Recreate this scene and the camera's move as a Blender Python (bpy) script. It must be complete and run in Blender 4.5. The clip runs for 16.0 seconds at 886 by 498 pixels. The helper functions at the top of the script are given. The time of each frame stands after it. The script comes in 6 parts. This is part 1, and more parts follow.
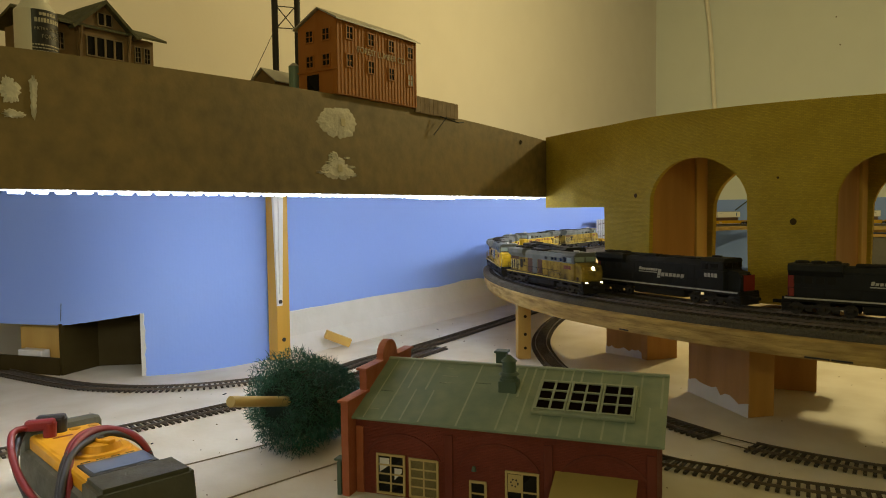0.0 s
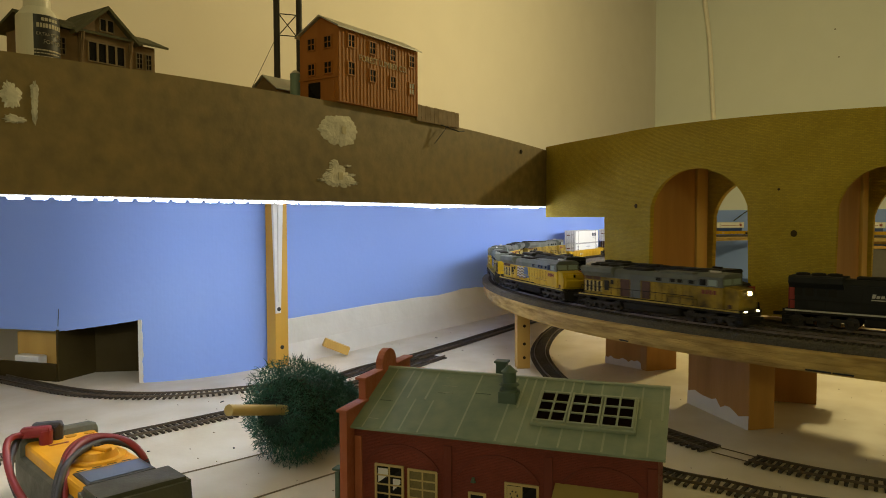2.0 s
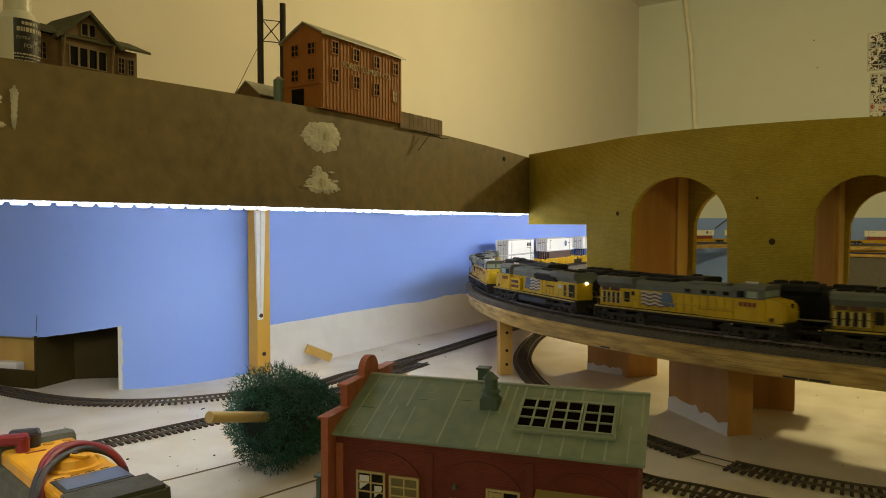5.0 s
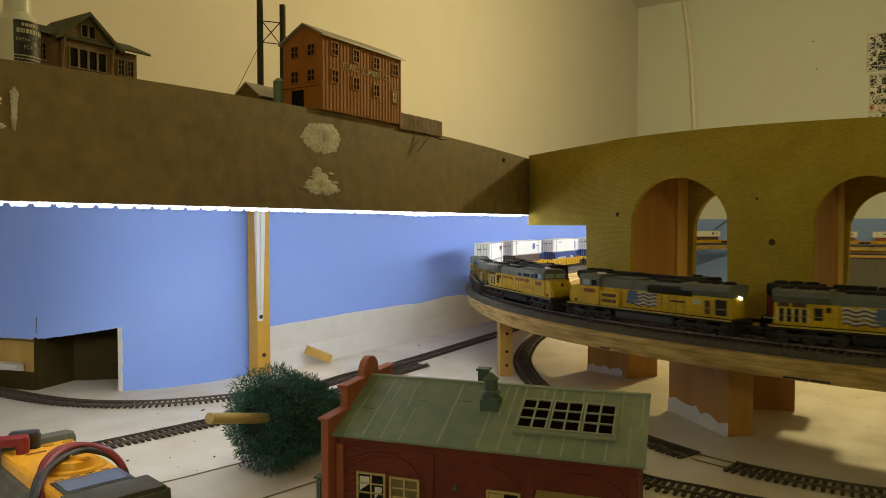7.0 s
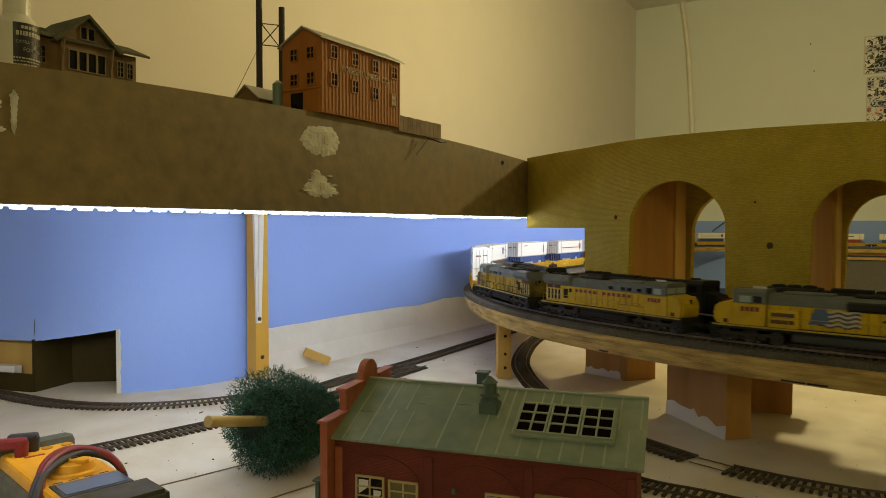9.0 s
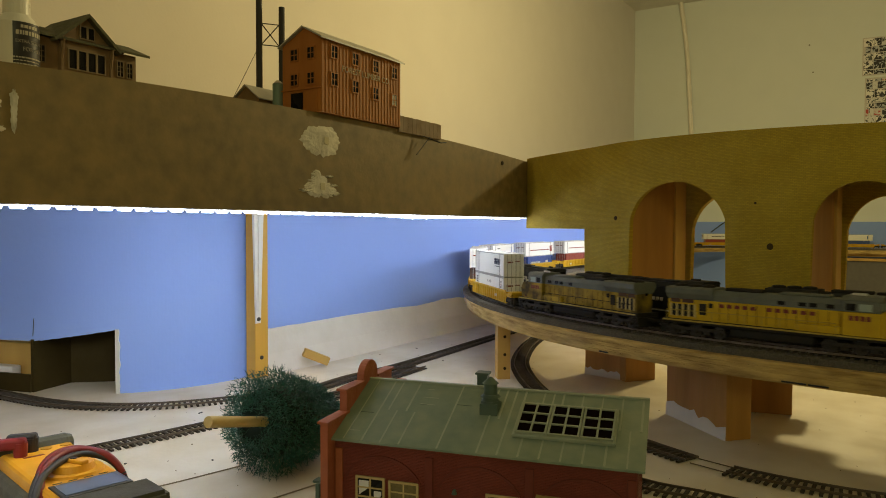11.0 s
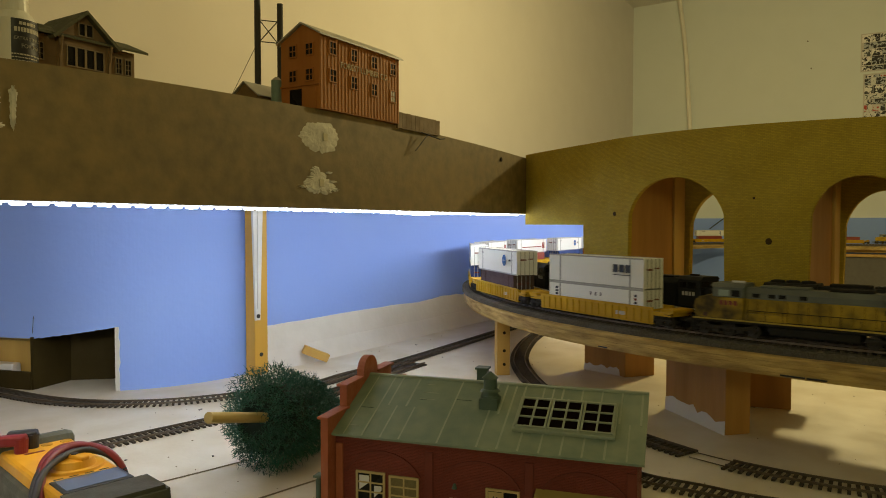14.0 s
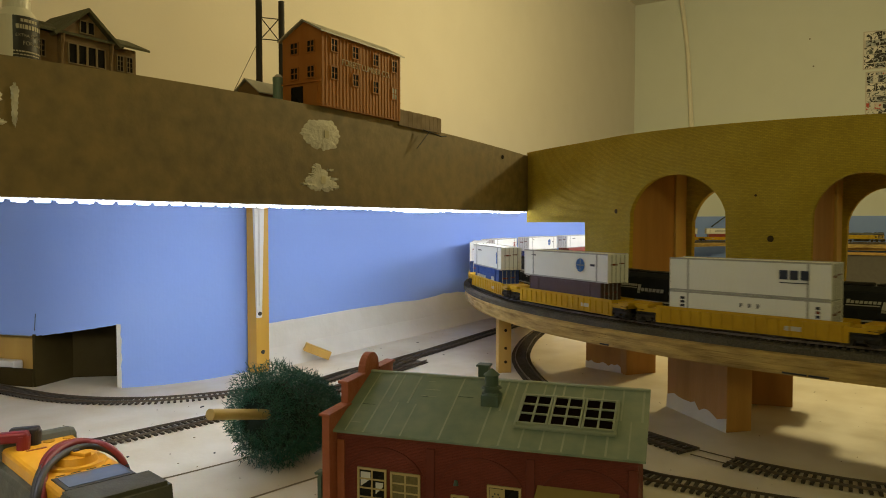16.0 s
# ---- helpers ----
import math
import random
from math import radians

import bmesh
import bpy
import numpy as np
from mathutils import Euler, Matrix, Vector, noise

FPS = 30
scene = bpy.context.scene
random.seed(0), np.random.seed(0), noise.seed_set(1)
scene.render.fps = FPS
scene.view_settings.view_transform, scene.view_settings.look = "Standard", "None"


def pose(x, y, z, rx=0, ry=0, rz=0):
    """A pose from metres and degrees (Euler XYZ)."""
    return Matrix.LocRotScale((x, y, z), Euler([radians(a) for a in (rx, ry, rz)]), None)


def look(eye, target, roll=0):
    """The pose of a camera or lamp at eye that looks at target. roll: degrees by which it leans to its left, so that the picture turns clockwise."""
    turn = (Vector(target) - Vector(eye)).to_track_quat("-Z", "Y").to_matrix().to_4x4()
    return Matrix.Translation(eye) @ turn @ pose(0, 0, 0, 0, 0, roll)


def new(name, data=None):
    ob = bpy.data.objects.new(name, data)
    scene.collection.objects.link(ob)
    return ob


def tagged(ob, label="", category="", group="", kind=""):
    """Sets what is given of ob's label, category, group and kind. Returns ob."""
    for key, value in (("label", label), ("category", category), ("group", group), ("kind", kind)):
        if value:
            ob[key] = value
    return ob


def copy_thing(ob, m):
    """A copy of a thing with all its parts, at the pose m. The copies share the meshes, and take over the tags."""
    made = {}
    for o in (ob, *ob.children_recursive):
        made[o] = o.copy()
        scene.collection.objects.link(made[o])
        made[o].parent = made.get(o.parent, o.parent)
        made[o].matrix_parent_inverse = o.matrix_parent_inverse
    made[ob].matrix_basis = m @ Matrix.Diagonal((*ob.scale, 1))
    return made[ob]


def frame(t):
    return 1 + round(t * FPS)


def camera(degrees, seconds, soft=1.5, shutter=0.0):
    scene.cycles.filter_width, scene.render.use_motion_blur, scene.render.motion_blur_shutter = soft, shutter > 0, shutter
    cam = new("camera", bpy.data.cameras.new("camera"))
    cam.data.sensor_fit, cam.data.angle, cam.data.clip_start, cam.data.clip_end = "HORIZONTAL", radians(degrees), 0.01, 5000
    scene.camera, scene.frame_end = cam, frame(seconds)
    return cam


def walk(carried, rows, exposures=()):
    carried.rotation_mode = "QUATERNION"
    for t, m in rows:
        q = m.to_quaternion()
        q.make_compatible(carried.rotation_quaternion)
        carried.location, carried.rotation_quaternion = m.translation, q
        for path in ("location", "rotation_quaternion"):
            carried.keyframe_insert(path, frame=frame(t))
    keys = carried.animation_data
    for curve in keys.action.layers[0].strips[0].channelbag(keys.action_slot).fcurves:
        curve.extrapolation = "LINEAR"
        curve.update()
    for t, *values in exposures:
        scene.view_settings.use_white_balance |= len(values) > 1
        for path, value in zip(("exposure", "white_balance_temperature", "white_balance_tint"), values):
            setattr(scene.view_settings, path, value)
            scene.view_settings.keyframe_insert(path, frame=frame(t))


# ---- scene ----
cam = camera(63.8, 16.0, soft=0.95, shutter=0.9)

PATH = [
    (0, (0.007, 0.001, 0.219), (-0.059, 1.997, 0.106), -0.7),
    (0.5, (0.005, 0.004, 0.22), (-0.065, 2.0, 0.119), -0.6),
    (1, (0.005, 0.006, 0.219), (-0.07, 2.002, 0.121), -0.6),
    (1.5, (0.005, 0.002, 0.22), (-0.054, 1.999, 0.132), -0.2),
    (2, (0.005, 0.003, 0.22), (-0.056, 2.0, 0.129), -0.2),
    (2.5, (0.006, 0.004, 0.221), (-0.052, 2.001, 0.143), -0.2),
    (3, (0.005, 0.003, 0.222), (-0.04, 2.002, 0.152), -0.1),
    (3.5, (0.006, 0.001, 0.22), (-0.021, 2.0, 0.146), -0.2),
    (4, (0.007, 0.001, 0.22), (-0.014, 1.999, 0.148), 0.0),
    (6.5, (0.005, 0.001, 0.221), (-0.007, 2.0, 0.147), 0.0),
    (7, (0.006, 0.001, 0.22), (-0.009, 1.999, 0.151), -0.0),
    (7.5, (0.005, 0.001, 0.221), (-0.007, 1.999, 0.154), 0.0),
    (8, (0.004, -0.001, 0.221), (-0.001, 1.998, 0.151), 0.1),
    (8.5, (0.005, 0.0, 0.222), (-0.005, 1.999, 0.152), 0.3),
    (9, (0.005, 0.0, 0.222), (-0.004, 1.999, 0.156), 0.1),
    (11.5, (0.003, 0.001, 0.222), (-0.001, 2.0, 0.158), 0.2),
    (12, (0.004, 0.0, 0.222), (0.002, 1.999, 0.16), 0.1),
    (12.5, (0.003, -0.001, 0.22), (0.003, 1.998, 0.152), 0.0),
    (13, (0.003, -0.001, 0.222), (0.002, 1.997, 0.15), 0.4),
    (13.5, (0.003, 0.0, 0.222), (0.0, 1.999, 0.155), 0.2),
    (14, (0.003, 0.0, 0.22), (0.001, 1.998, 0.149), 0.0),
    (14.5, (0.003, -0.002, 0.222), (0.001, 1.997, 0.147), 0.4),
    (15, (0.001, 0.001, 0.22), (-0.004, 2.0, 0.142), 0.2),
    (15.5, (0.002, 0.002, 0.219), (-0.01, 2.001, 0.146), -0.0),
    (16, (0.003, 0.0, 0.219), (-0.003, 1.999, 0.143), 0.0),
]
walk(cam, [(t, look(eye, target, roll)) for t, eye, target, roll in PATH])

# ---- world and lights ----
world = bpy.data.worlds.new("world")
scene.world = world
world.use_nodes = True
world.node_tree.nodes["Background"].inputs["Color"].default_value = (0.9, 0.85, 0.7, 1)
world.node_tree.nodes["Background"].inputs["Strength"].default_value = 0.004


def lamp(name, kind, m, energy, color, **values):
    data = bpy.data.lights.new(name, kind)
    data.energy, data.color = energy, color
    if kind == "AREA":
        data.shape, data.size, data.size_y = "RECTANGLE", values["size"], values["size_y"]
    ob = new(name, data)
    ob.matrix_basis = m
    return ob


WALL = pose(0, 0, 0, 0, 0, 58)          # frame of the long wall: x along it, y towards it
ROOM_TOP = 1.61
# warm lamp hanging over the inside of the loop
lamp("hanging_lamp", "POINT", pose(1.08, 1.85, 0.92), 33, (1.0, 0.80, 0.36)).data.shadow_soft_size = 0.05
# an unseen fill light on the aisle side, added to lift the facing surfaces
lamp("aisle_fill", "POINT", pose(0.20, -1.25, 0.70), 10.6, (0.98, 0.92, 0.42)).data.shadow_soft_size = 0.12
# strip of diodes under the upper shelf
lamp("strip_lamp", "AREA", WALL @ look((0.75, 0.535, 0.229), (0.75, 0.78, 0.06)), 2.45, (0.85, 0.91, 1.0), size=3.3, size_y=0.012)
# extra areas along the strip, added to brighten the backdrop's left and far ends
lamp("strip_lamp", "AREA", WALL @ look((0.05, 0.535, 0.229), (0.05, 0.80, 0.10)), 0.4, (0.85, 0.91, 1.0), size=0.9, size_y=0.012)
lamp("strip_lamp", "AREA", WALL @ look((1.72, 0.535, 0.229), (1.72, 0.78, 0.06)), 0.6, (0.85, 0.91, 1.0), size=1.1, size_y=0.012)
scene.view_settings.exposure = 0.12

# ---- materials ----


def mat(name, base, rough=0.6, metal=0.0, other=None, scale=60.0, amount=0.5, bump=0.0, bump_scale=400.0, coarse=None, spec=0.5, stretch=(1, 1, 1)):
    """Two scales of colour variation and fine relief, in metres of the object's own space."""
    m = bpy.data.materials.new(name)
    m.use_nodes = True
    nt = m.node_tree
    b = nt.nodes["Principled BSDF"]
    b.inputs["Roughness"].default_value, b.inputs["Metallic"].default_value = rough, metal
    b.inputs["Specular IOR Level"].default_value = spec
    co = nt.nodes.new("ShaderNodeTexCoord")
    mp = nt.nodes.new("ShaderNodeMapping")
    mp.inputs["Scale"].default_value = stretch
    nt.links.new(co.outputs["Object"], mp.inputs["Vector"])
    other = other or tuple(c * 0.72 for c in base)

    def fleck(s, detail, lo, hi):
        n = nt.nodes.new("ShaderNodeTexNoise")
        n.inputs["Scale"].default_value, n.inputs["Detail"].default_value = s, detail
        nt.links.new(mp.outputs[0], n.inputs["Vector"])
        r = nt.nodes.new("ShaderNodeMapRange")
        r.inputs["From Min"].default_value, r.inputs["From Max"].default_value = lo, hi
        nt.links.new(n.outputs["Fac"], r.inputs["Value"])
        return r.outputs[0]

    a = fleck(scale, 6, 0.35, 0.7)
    c = fleck(coarse or scale / 7, 3, 0.3, 0.75)
    mul = nt.nodes.new("ShaderNodeMath")
    mul.operation = "ADD"
    nt.links.new(a, mul.inputs[0]), nt.links.new(c, mul.inputs[1])
    sc = nt.nodes.new("ShaderNodeMath")
    sc.operation = "MULTIPLY"
    sc.inputs[1].default_value = amount * 0.5
    nt.links.new(mul.outputs[0], sc.inputs[0])
    mix = nt.nodes.new("ShaderNodeMix")
    mix.data_type = "RGBA"
    mix.inputs["A"].default_value, mix.inputs["B"].default_value = (*base, 1), (*other, 1)
    nt.links.new(sc.outputs[0], mix.inputs["Factor"])
    nt.links.new(mix.outputs["Result"], b.inputs["Base Color"])
    ro = nt.nodes.new("ShaderNodeMapRange")
    ro.inputs["To Min"].default_value, ro.inputs["To Max"].default_value = max(rough - 0.08, 0.03), min(rough + 0.1, 1)
    nt.links.new(a, ro.inputs["Value"]), nt.links.new(ro.outputs[0], b.inputs["Roughness"])
    if bump:
        n = nt.nodes.new("ShaderNodeTexNoise")
        n.inputs["Scale"].default_value, n.inputs["Detail"].default_value = bump_scale, 4
        nt.links.new(mp.outputs[0], n.inputs["Vector"])
        bp = nt.nodes.new("ShaderNodeBump")
        bp.inputs["Strength"].default_value, bp.inputs["Distance"].default_value = bump, 0.002
        nt.links.new(n.outputs["Fac"], bp.inputs["Height"]), nt.links.new(bp.outputs[0], b.inputs["Normal"])
    return m


def glow(name, color, strength):
    m = bpy.data.materials.new(name)
    m.use_nodes = True
    b = m.node_tree.nodes["Principled BSDF"]
    b.inputs["Base Color"].default_value = (*color, 1)
    b.inputs["Emission Color"].default_value, b.inputs["Emission Strength"].default_value = (*color, 1), strength
    return m


def brick_paper(name, base, other, w, h):
    """Moulded brick sheet: relief and faint joints on a surface whose UVs are metres."""
    m = mat(name, base, 0.75, other=other, scale=25, amount=0.8, coarse=6)
    nt = m.node_tree
    uv = nt.nodes.new("ShaderNodeTexCoord")
    br = nt.nodes.new("ShaderNodeTexBrick")
    br.inputs["Scale"].default_value = 1
    br.inputs["Brick Width"].default_value, br.inputs["Row Height"].default_value = w, h
    br.inputs["Mortar Size"].default_value, br.inputs["Mortar Smooth"].default_value = h * 0.14, 0.6
    nt.links.new(uv.outputs["UV"], br.inputs["Vector"])
    bp = nt.nodes.new("ShaderNodeBump")
    bp.invert = True
    bp.inputs["Strength"].default_value, bp.inputs["Distance"].default_value = 0.75, 0.0011
    nt.links.new(br.outputs["Fac"], bp.inputs["Height"])
    bsdf = nt.nodes["Principled BSDF"]
    nt.links.new(bp.outputs[0], bsdf.inputs["Normal"])
    br.inputs["Color1"].default_value = (1.10, 1.10, 1.10, 1)
    br.inputs["Color2"].default_value = (0.90, 0.90, 0.88, 1)
    br.inputs["Mortar"].default_value = (0.76, 0.76, 0.72, 1)
    mul = nt.nodes.new("ShaderNodeMix")
    mul.data_type, mul.blend_type = "RGBA", "MULTIPLY"
    mul.inputs[0].default_value = 1.0
    for source in [k.from_socket for k in nt.links if k.to_socket == bsdf.inputs["Base Color"]]:
        nt.links.new(source, mul.inputs[6])
        nt.links.new(br.outputs["Color"], mul.inputs[7])
        nt.links.new(mul.outputs[2], bsdf.inputs["Base Color"])
    return m


CREAM = mat("cream_wall_paint", (0.74, 0.71, 0.66), 0.8, other=(0.68, 0.65, 0.60), scale=9, amount=0.5, bump=0.15, bump_scale=150)
SKYBLUE = mat("sky_blue_paint", (0.25, 0.40, 0.94), 0.75, other=(0.31, 0.46, 0.95), scale=5, amount=0.8, coarse=2, bump=0.12, bump_scale=120)
PLASTER = mat("white_plaster", (0.74, 0.72, 0.68), 0.85, other=(0.6, 0.57, 0.52), scale=30, amount=0.6, bump=0.3, bump_scale=90)
TABLE = mat("painted_benchtop", (0.72, 0.68, 0.58), 0.6, other=(0.50, 0.43, 0.30), scale=16, amount=0.85, coarse=3.5, bump=0.1, bump_scale=200)
FASCIA = mat("brown_hardboard", (0.27, 0.185, 0.06), 0.55, other=(0.135, 0.10, 0.042), scale=60, amount=1.1, coarse=7, bump=0.1, bump_scale=200)
OLIVE = brick_paper("olive_brick_sheet", (0.56, 0.405, 0.025), (0.40, 0.28, 0.018), 0.0044, 0.0017)
PINE = mat("pine_board", (0.62, 0.40, 0.10), 0.6, other=(0.42, 0.24, 0.06), scale=40, amount=0.9, stretch=(1, 1, 0.12), bump=0.2)
PINE_DARK = mat("stained_board", (0.52, 0.27, 0.055), 0.55, other=(0.26, 0.12, 0.03), scale=40, amount=0.9, stretch=(1, 1, 0.12), bump=0.2)
PLY = mat("plywood_edge", (0.70, 0.50, 0.16), 0.7, other=(0.30, 0.19, 0.055), scale=55, amount=1.3, stretch=(0.6, 0.6, 4), coarse=14, bump=0.7, bump_scale=160)
BALLAST = mat("grey_ballast", (0.15, 0.135, 0.105), 0.9, other=(0.055, 0.048, 0.04), scale=700, amount=1.0, coarse=40, bump=1.0, bump_scale=900)
TIE = mat("brown_tie", (0.058, 0.044, 0.029), 0.8, other=(0.030, 0.024, 0.017), scale=200, bump=0.3)
RAIL = mat("rail_steel", (0.20, 0.165, 0.125), 0.45, 0.8, other=(0.09, 0.06, 0.04), scale=150)
METAL_WHITE = mat("white_enamel_steel", (0.72, 0.71, 0.68), 0.4, other=(0.6, 0.59, 0.55), scale=40)
BLACK = mat("black_plastic", (0.02, 0.02, 0.022), 0.5, other=(0.035, 0.032, 0.03), scale=150)
KNOT = mat("knot_brown", (0.03, 0.02, 0.01), 0.8, spec=0.1)
DIODE = glow("diode_light", (0.9, 0.95, 1.0), 30)

# ---- mesh helpers ----
SWAP = Matrix(((0, 1, 0, 0), (1, 0, 0, 0), (0, 0, 1, 0), (0, 0, 0, 1)))     # x and y exchanged


def done(bm, smooth=False):
    bmesh.ops.recalc_face_normals(bm, faces=bm.faces)
    for f in bm.faces:
        f.smooth = smooth
    return bm


def mesh_of(name, bm, material):
    me = bpy.data.meshes.new(name)
    done(bm, all(f.smooth for f in bm.faces) if bm.faces else False)
    bm.to_mesh(me)
    bm.free()
    me.materials.append(material)
    return me


def part(name, bm, material, parent=None, label="", m=None, kind=""):
    ob = new(name, mesh_of(name, bm, material))
    if parent:
        ob.parent = parent
    if m is not None:
        ob.matrix_basis = m
    return tagged(ob, label, kind=kind)


def thing(name, label, category, m=None, group="", kind=""):
    ob = new(name)
    ob.empty_display_size = 0.02
    if m is not None:
        ob.matrix_basis = m
    return tagged(ob, label, category, group, kind)


def box(bm, x0, x1, y0, y1, z0, z1, bevel=0.0, m=None):
    vs = bmesh.ops.create_cube(bm, size=1.0)["verts"]
    bmesh.ops.scale(bm, vec=(x1 - x0, y1 - y0, z1 - z0), verts=vs)
    bmesh.ops.translate(bm, vec=((x0 + x1) / 2, (y0 + y1) / 2, (z0 + z1) / 2), verts=vs)
    if bevel:
        edges = list({e for v in vs for e in v.link_edges})
        r = bmesh.ops.bevel(bm, geom=edges, offset=bevel, segments=2, profile=0.5, affect="EDGES")
        vs = list({v for f in r["faces"] for v in f.verts} | {v for v in vs if v.is_valid})
    if m is not None:
        bmesh.ops.transform(bm, matrix=m, verts=vs)
    return bm


def cyl(bm, r0, r1, length, m, seg=16):
    """A tapered cylinder from the origin up z, set by m."""
    r = bmesh.ops.create_cone(bm, cap_ends=True, segments=seg, radius1=r0, radius2=r1, depth=length, matrix=m @ pose(0, 0, length / 2))
    return r["verts"]


def rod(bm, a, b, r, seg=6):
    a, b = Vector(a), Vector(b)
    turn = (b - a).to_track_quat("Z", "Y").to_matrix().to_4x4()
    cyl(bm, r, r, (b - a).length, Matrix.Translation(a) @ turn, seg)


def prism(bm, outline, x0, x1, m=None):
    """A profile in y and z drawn out along x."""
    a = [bm.verts.new((x0, y, z)) for y, z in outline]
    b = [bm.verts.new((x1, y, z)) for y, z in outline]
    bm.faces.new(a), bm.faces.new(list(reversed(b)))
    n = len(a)
    for i in range(n):
        bm.faces.new((a[i], b[i], b[(i + 1) % n], a[(i + 1) % n]))
    if m is not None:
        bmesh.ops.transform(bm, matrix=m, verts=a + b)
    return bm


def sweep(bm, line, section, closed=True):
    """A section (offset to the left, height) carried along a line of (x, y, z)."""
    rings = []
    n = len(line)
    for i in range(n):
        p, q = Vector(line[max(i - 1, 0)]), Vector(line[min(i + 1, n - 1)])
        d = (q - p).normalized()
        left = Vector((-d.y, d.x, 0)).normalized()
        rings.append([bm.verts.new(Vector(line[i]) + left * o + Vector((0, 0, h))) for o, h in section])
    k = len(section)
    for r, s in zip(rings, rings[1:]):
        for j in range(k if closed else k - 1):
            bm.faces.new((r[j], s[j], s[(j + 1) % k], r[(j + 1) % k]))
    if closed:
        bm.faces.new(rings[0]), bm.faces.new(list(reversed(rings[-1])))
    return bm


def tube(line, r, material, name, parent, seg=12):
    bm = bmesh.new()
    rings = []
    for i in range(len(line)):
        p, q = Vector(line[max(i - 1, 0)]), Vector(line[min(i + 1, len(line) - 1)])
        turn = (q - p).to_track_quat("Z", "Y").to_matrix()
        rings.append([bm.verts.new(Vector(line[i]) + turn @ Vector((r * math.cos(k * 2 * math.pi / seg), r * math.sin(k * 2 * math.pi / seg), 0))) for k in range(seg)])
    for a, b in zip(rings, rings[1:]):
        for k in range(seg):
            bm.faces.new((a[k], b[k], b[(k + 1) % seg], a[(k + 1) % seg]))
    bm.faces.new(rings[0]), bm.faces.new(rings[-1])
    for f in bm.faces:
        f.smooth = True
    return part(name, bm, material, parent)


def spline(points, step):
    """A smooth line through points, cut at even steps."""
    p = [Vector(points[0]) * 2 - Vector(points[1])] + [Vector(q) for q in points] + [Vector(points[-1]) * 2 - Vector(points[-2])]
    fine = []
    for i in range(1, len(p) - 2):
        for j in range(24):
            t = j / 24
            fine.append(0.5 * (2 * p[i] + (p[i + 1] - p[i - 1]) * t + (2 * p[i - 1] - 5 * p[i] + 4 * p[i + 1] - p[i + 2]) * t * t + (3 * p[i] - p[i - 1] - 3 * p[i + 1] + p[i + 2]) * t ** 3))
    fine.append(p[-2])
    out, left = [fine[0]], step
    for a, b in zip(fine, fine[1:]):
        while (b - a).length >= left:
            a = a + (b - a).normalized() * left
            out.append(a)
            left = step
        left -= (b - a).length
    return out


# ---- the main line: loop, straight along the wall, bend, far bench ----
LOOP = Vector((0.88, 1.25))
R_MAIN, R_SIDE, R_ARCH, R_DECK = 0.818, 0.763, 0.70, 0.855
RAIL_TOP = 0.1125
A0 = radians(148)
S0 = A0 * R_MAIN


def far_run():
    """The line behind the viaduct, from the loop's end backwards: along the backdrop, round the corner, along the far bench."""
    knots = [(1.526, 0.734), (1.80, 0.734), (2.10, 0.736), (2.6, 0.80), (3.3, 0.99), (3.85, 1.06), (4.24, 0.93), (4.40, 0.62), (4.42, 0.2), (4.42, -0.4), (4.42, -2.4)]
    return [Vector((p.x, p.y)) for p in (WALL @ q for q in spline([(u, y, 0) for u, y in knots], 0.02))]


FAR_RUN = far_run()
RUN = 0.02 * (len(FAR_RUN) - 2)


def main_line(s):
    """Place on the main line at length s; the train runs towards greater s."""
    if s >= S0:
        a = s / R_MAIN
        return LOOP + R_MAIN * Vector((math.cos(a), math.sin(a)))
    d = min(S0 - s, RUN - 0.001) / 0.02
    k = int(d)
    return FAR_RUN[k].lerp(FAR_RUN[k + 1], d - k)


def line3(s0, s1, z, step=0.02):
    n = max(2, int((s1 - s0) / step))
    return [(*main_line(s0 + (s1 - s0) * i / n), z) for i in range(n + 1)]


def track(name, line, label, tie_gap=0.0068, tie_w=0.0029, tie_len=0.03):
    """Flexible track: ties in one mesh, two rails; line runs at the ties' underside."""
    ob = thing(name, label, "railway track", kind="structure")
    bm = bmesh.new()
    acc = 0
    for a, b in zip(line, line[1:]):
        a, b = Vector(a), Vector(b)
        ln = (b - a).length
        d = (b - a) / ln
        while acc < ln:
            p = a + d * acc
            j = random.uniform(-1, 1)
            ang = math.degrees(math.atan2(d.y, d.x)) + j
            vs = []
            m = pose(p.x, p.y, p.z, 0, 0, ang)
            w, l = tie_w / 2, tie_len / 2
            for x, y, z in ((-w, -l, 0), (w, -l, 0), (w, l, 0), (-w, l, 0), (-w, -l, 0.0019), (w, -l, 0.0019), (w, l, 0.0019), (-w, l, 0.0019)):
                vs.append(bm.verts.new(m @ Vector((x, y, z))))
            for f in ((4, 5, 6, 7), (0, 1, 5, 4), (1, 2, 6, 5), (2, 3, 7, 6), (3, 0, 4, 7)):
                bm.faces.new([vs[i] for i in f])
            acc += tie_gap
        acc -= ln
    part("ties", bm, TIE, ob, "dark brown plastic ties", kind="stuff")
    for side in (-1, 1):
        bm = bmesh.new()
        o = side * 0.0088
        sweep(bm, line, [(o - 0.0006, 0.0019), (o + 0.0006, 0.0019), (o + 0.0005, 0.0041), (o - 0.0005, 0.0041)])
        part("rail", bm, RAIL, ob)
    return ob


def arc_line(r, a0, a1, z, step=0.02):
    n = max(3, int(abs(radians(a1 - a0)) * r / step))
    return [(LOOP.x + r * math.cos(radians(a0 + (a1 - a0) * i / n)), LOOP.y + r * math.sin(radians(a0 + (a1 - a0) * i / n)), z) for i in range(n + 1)]


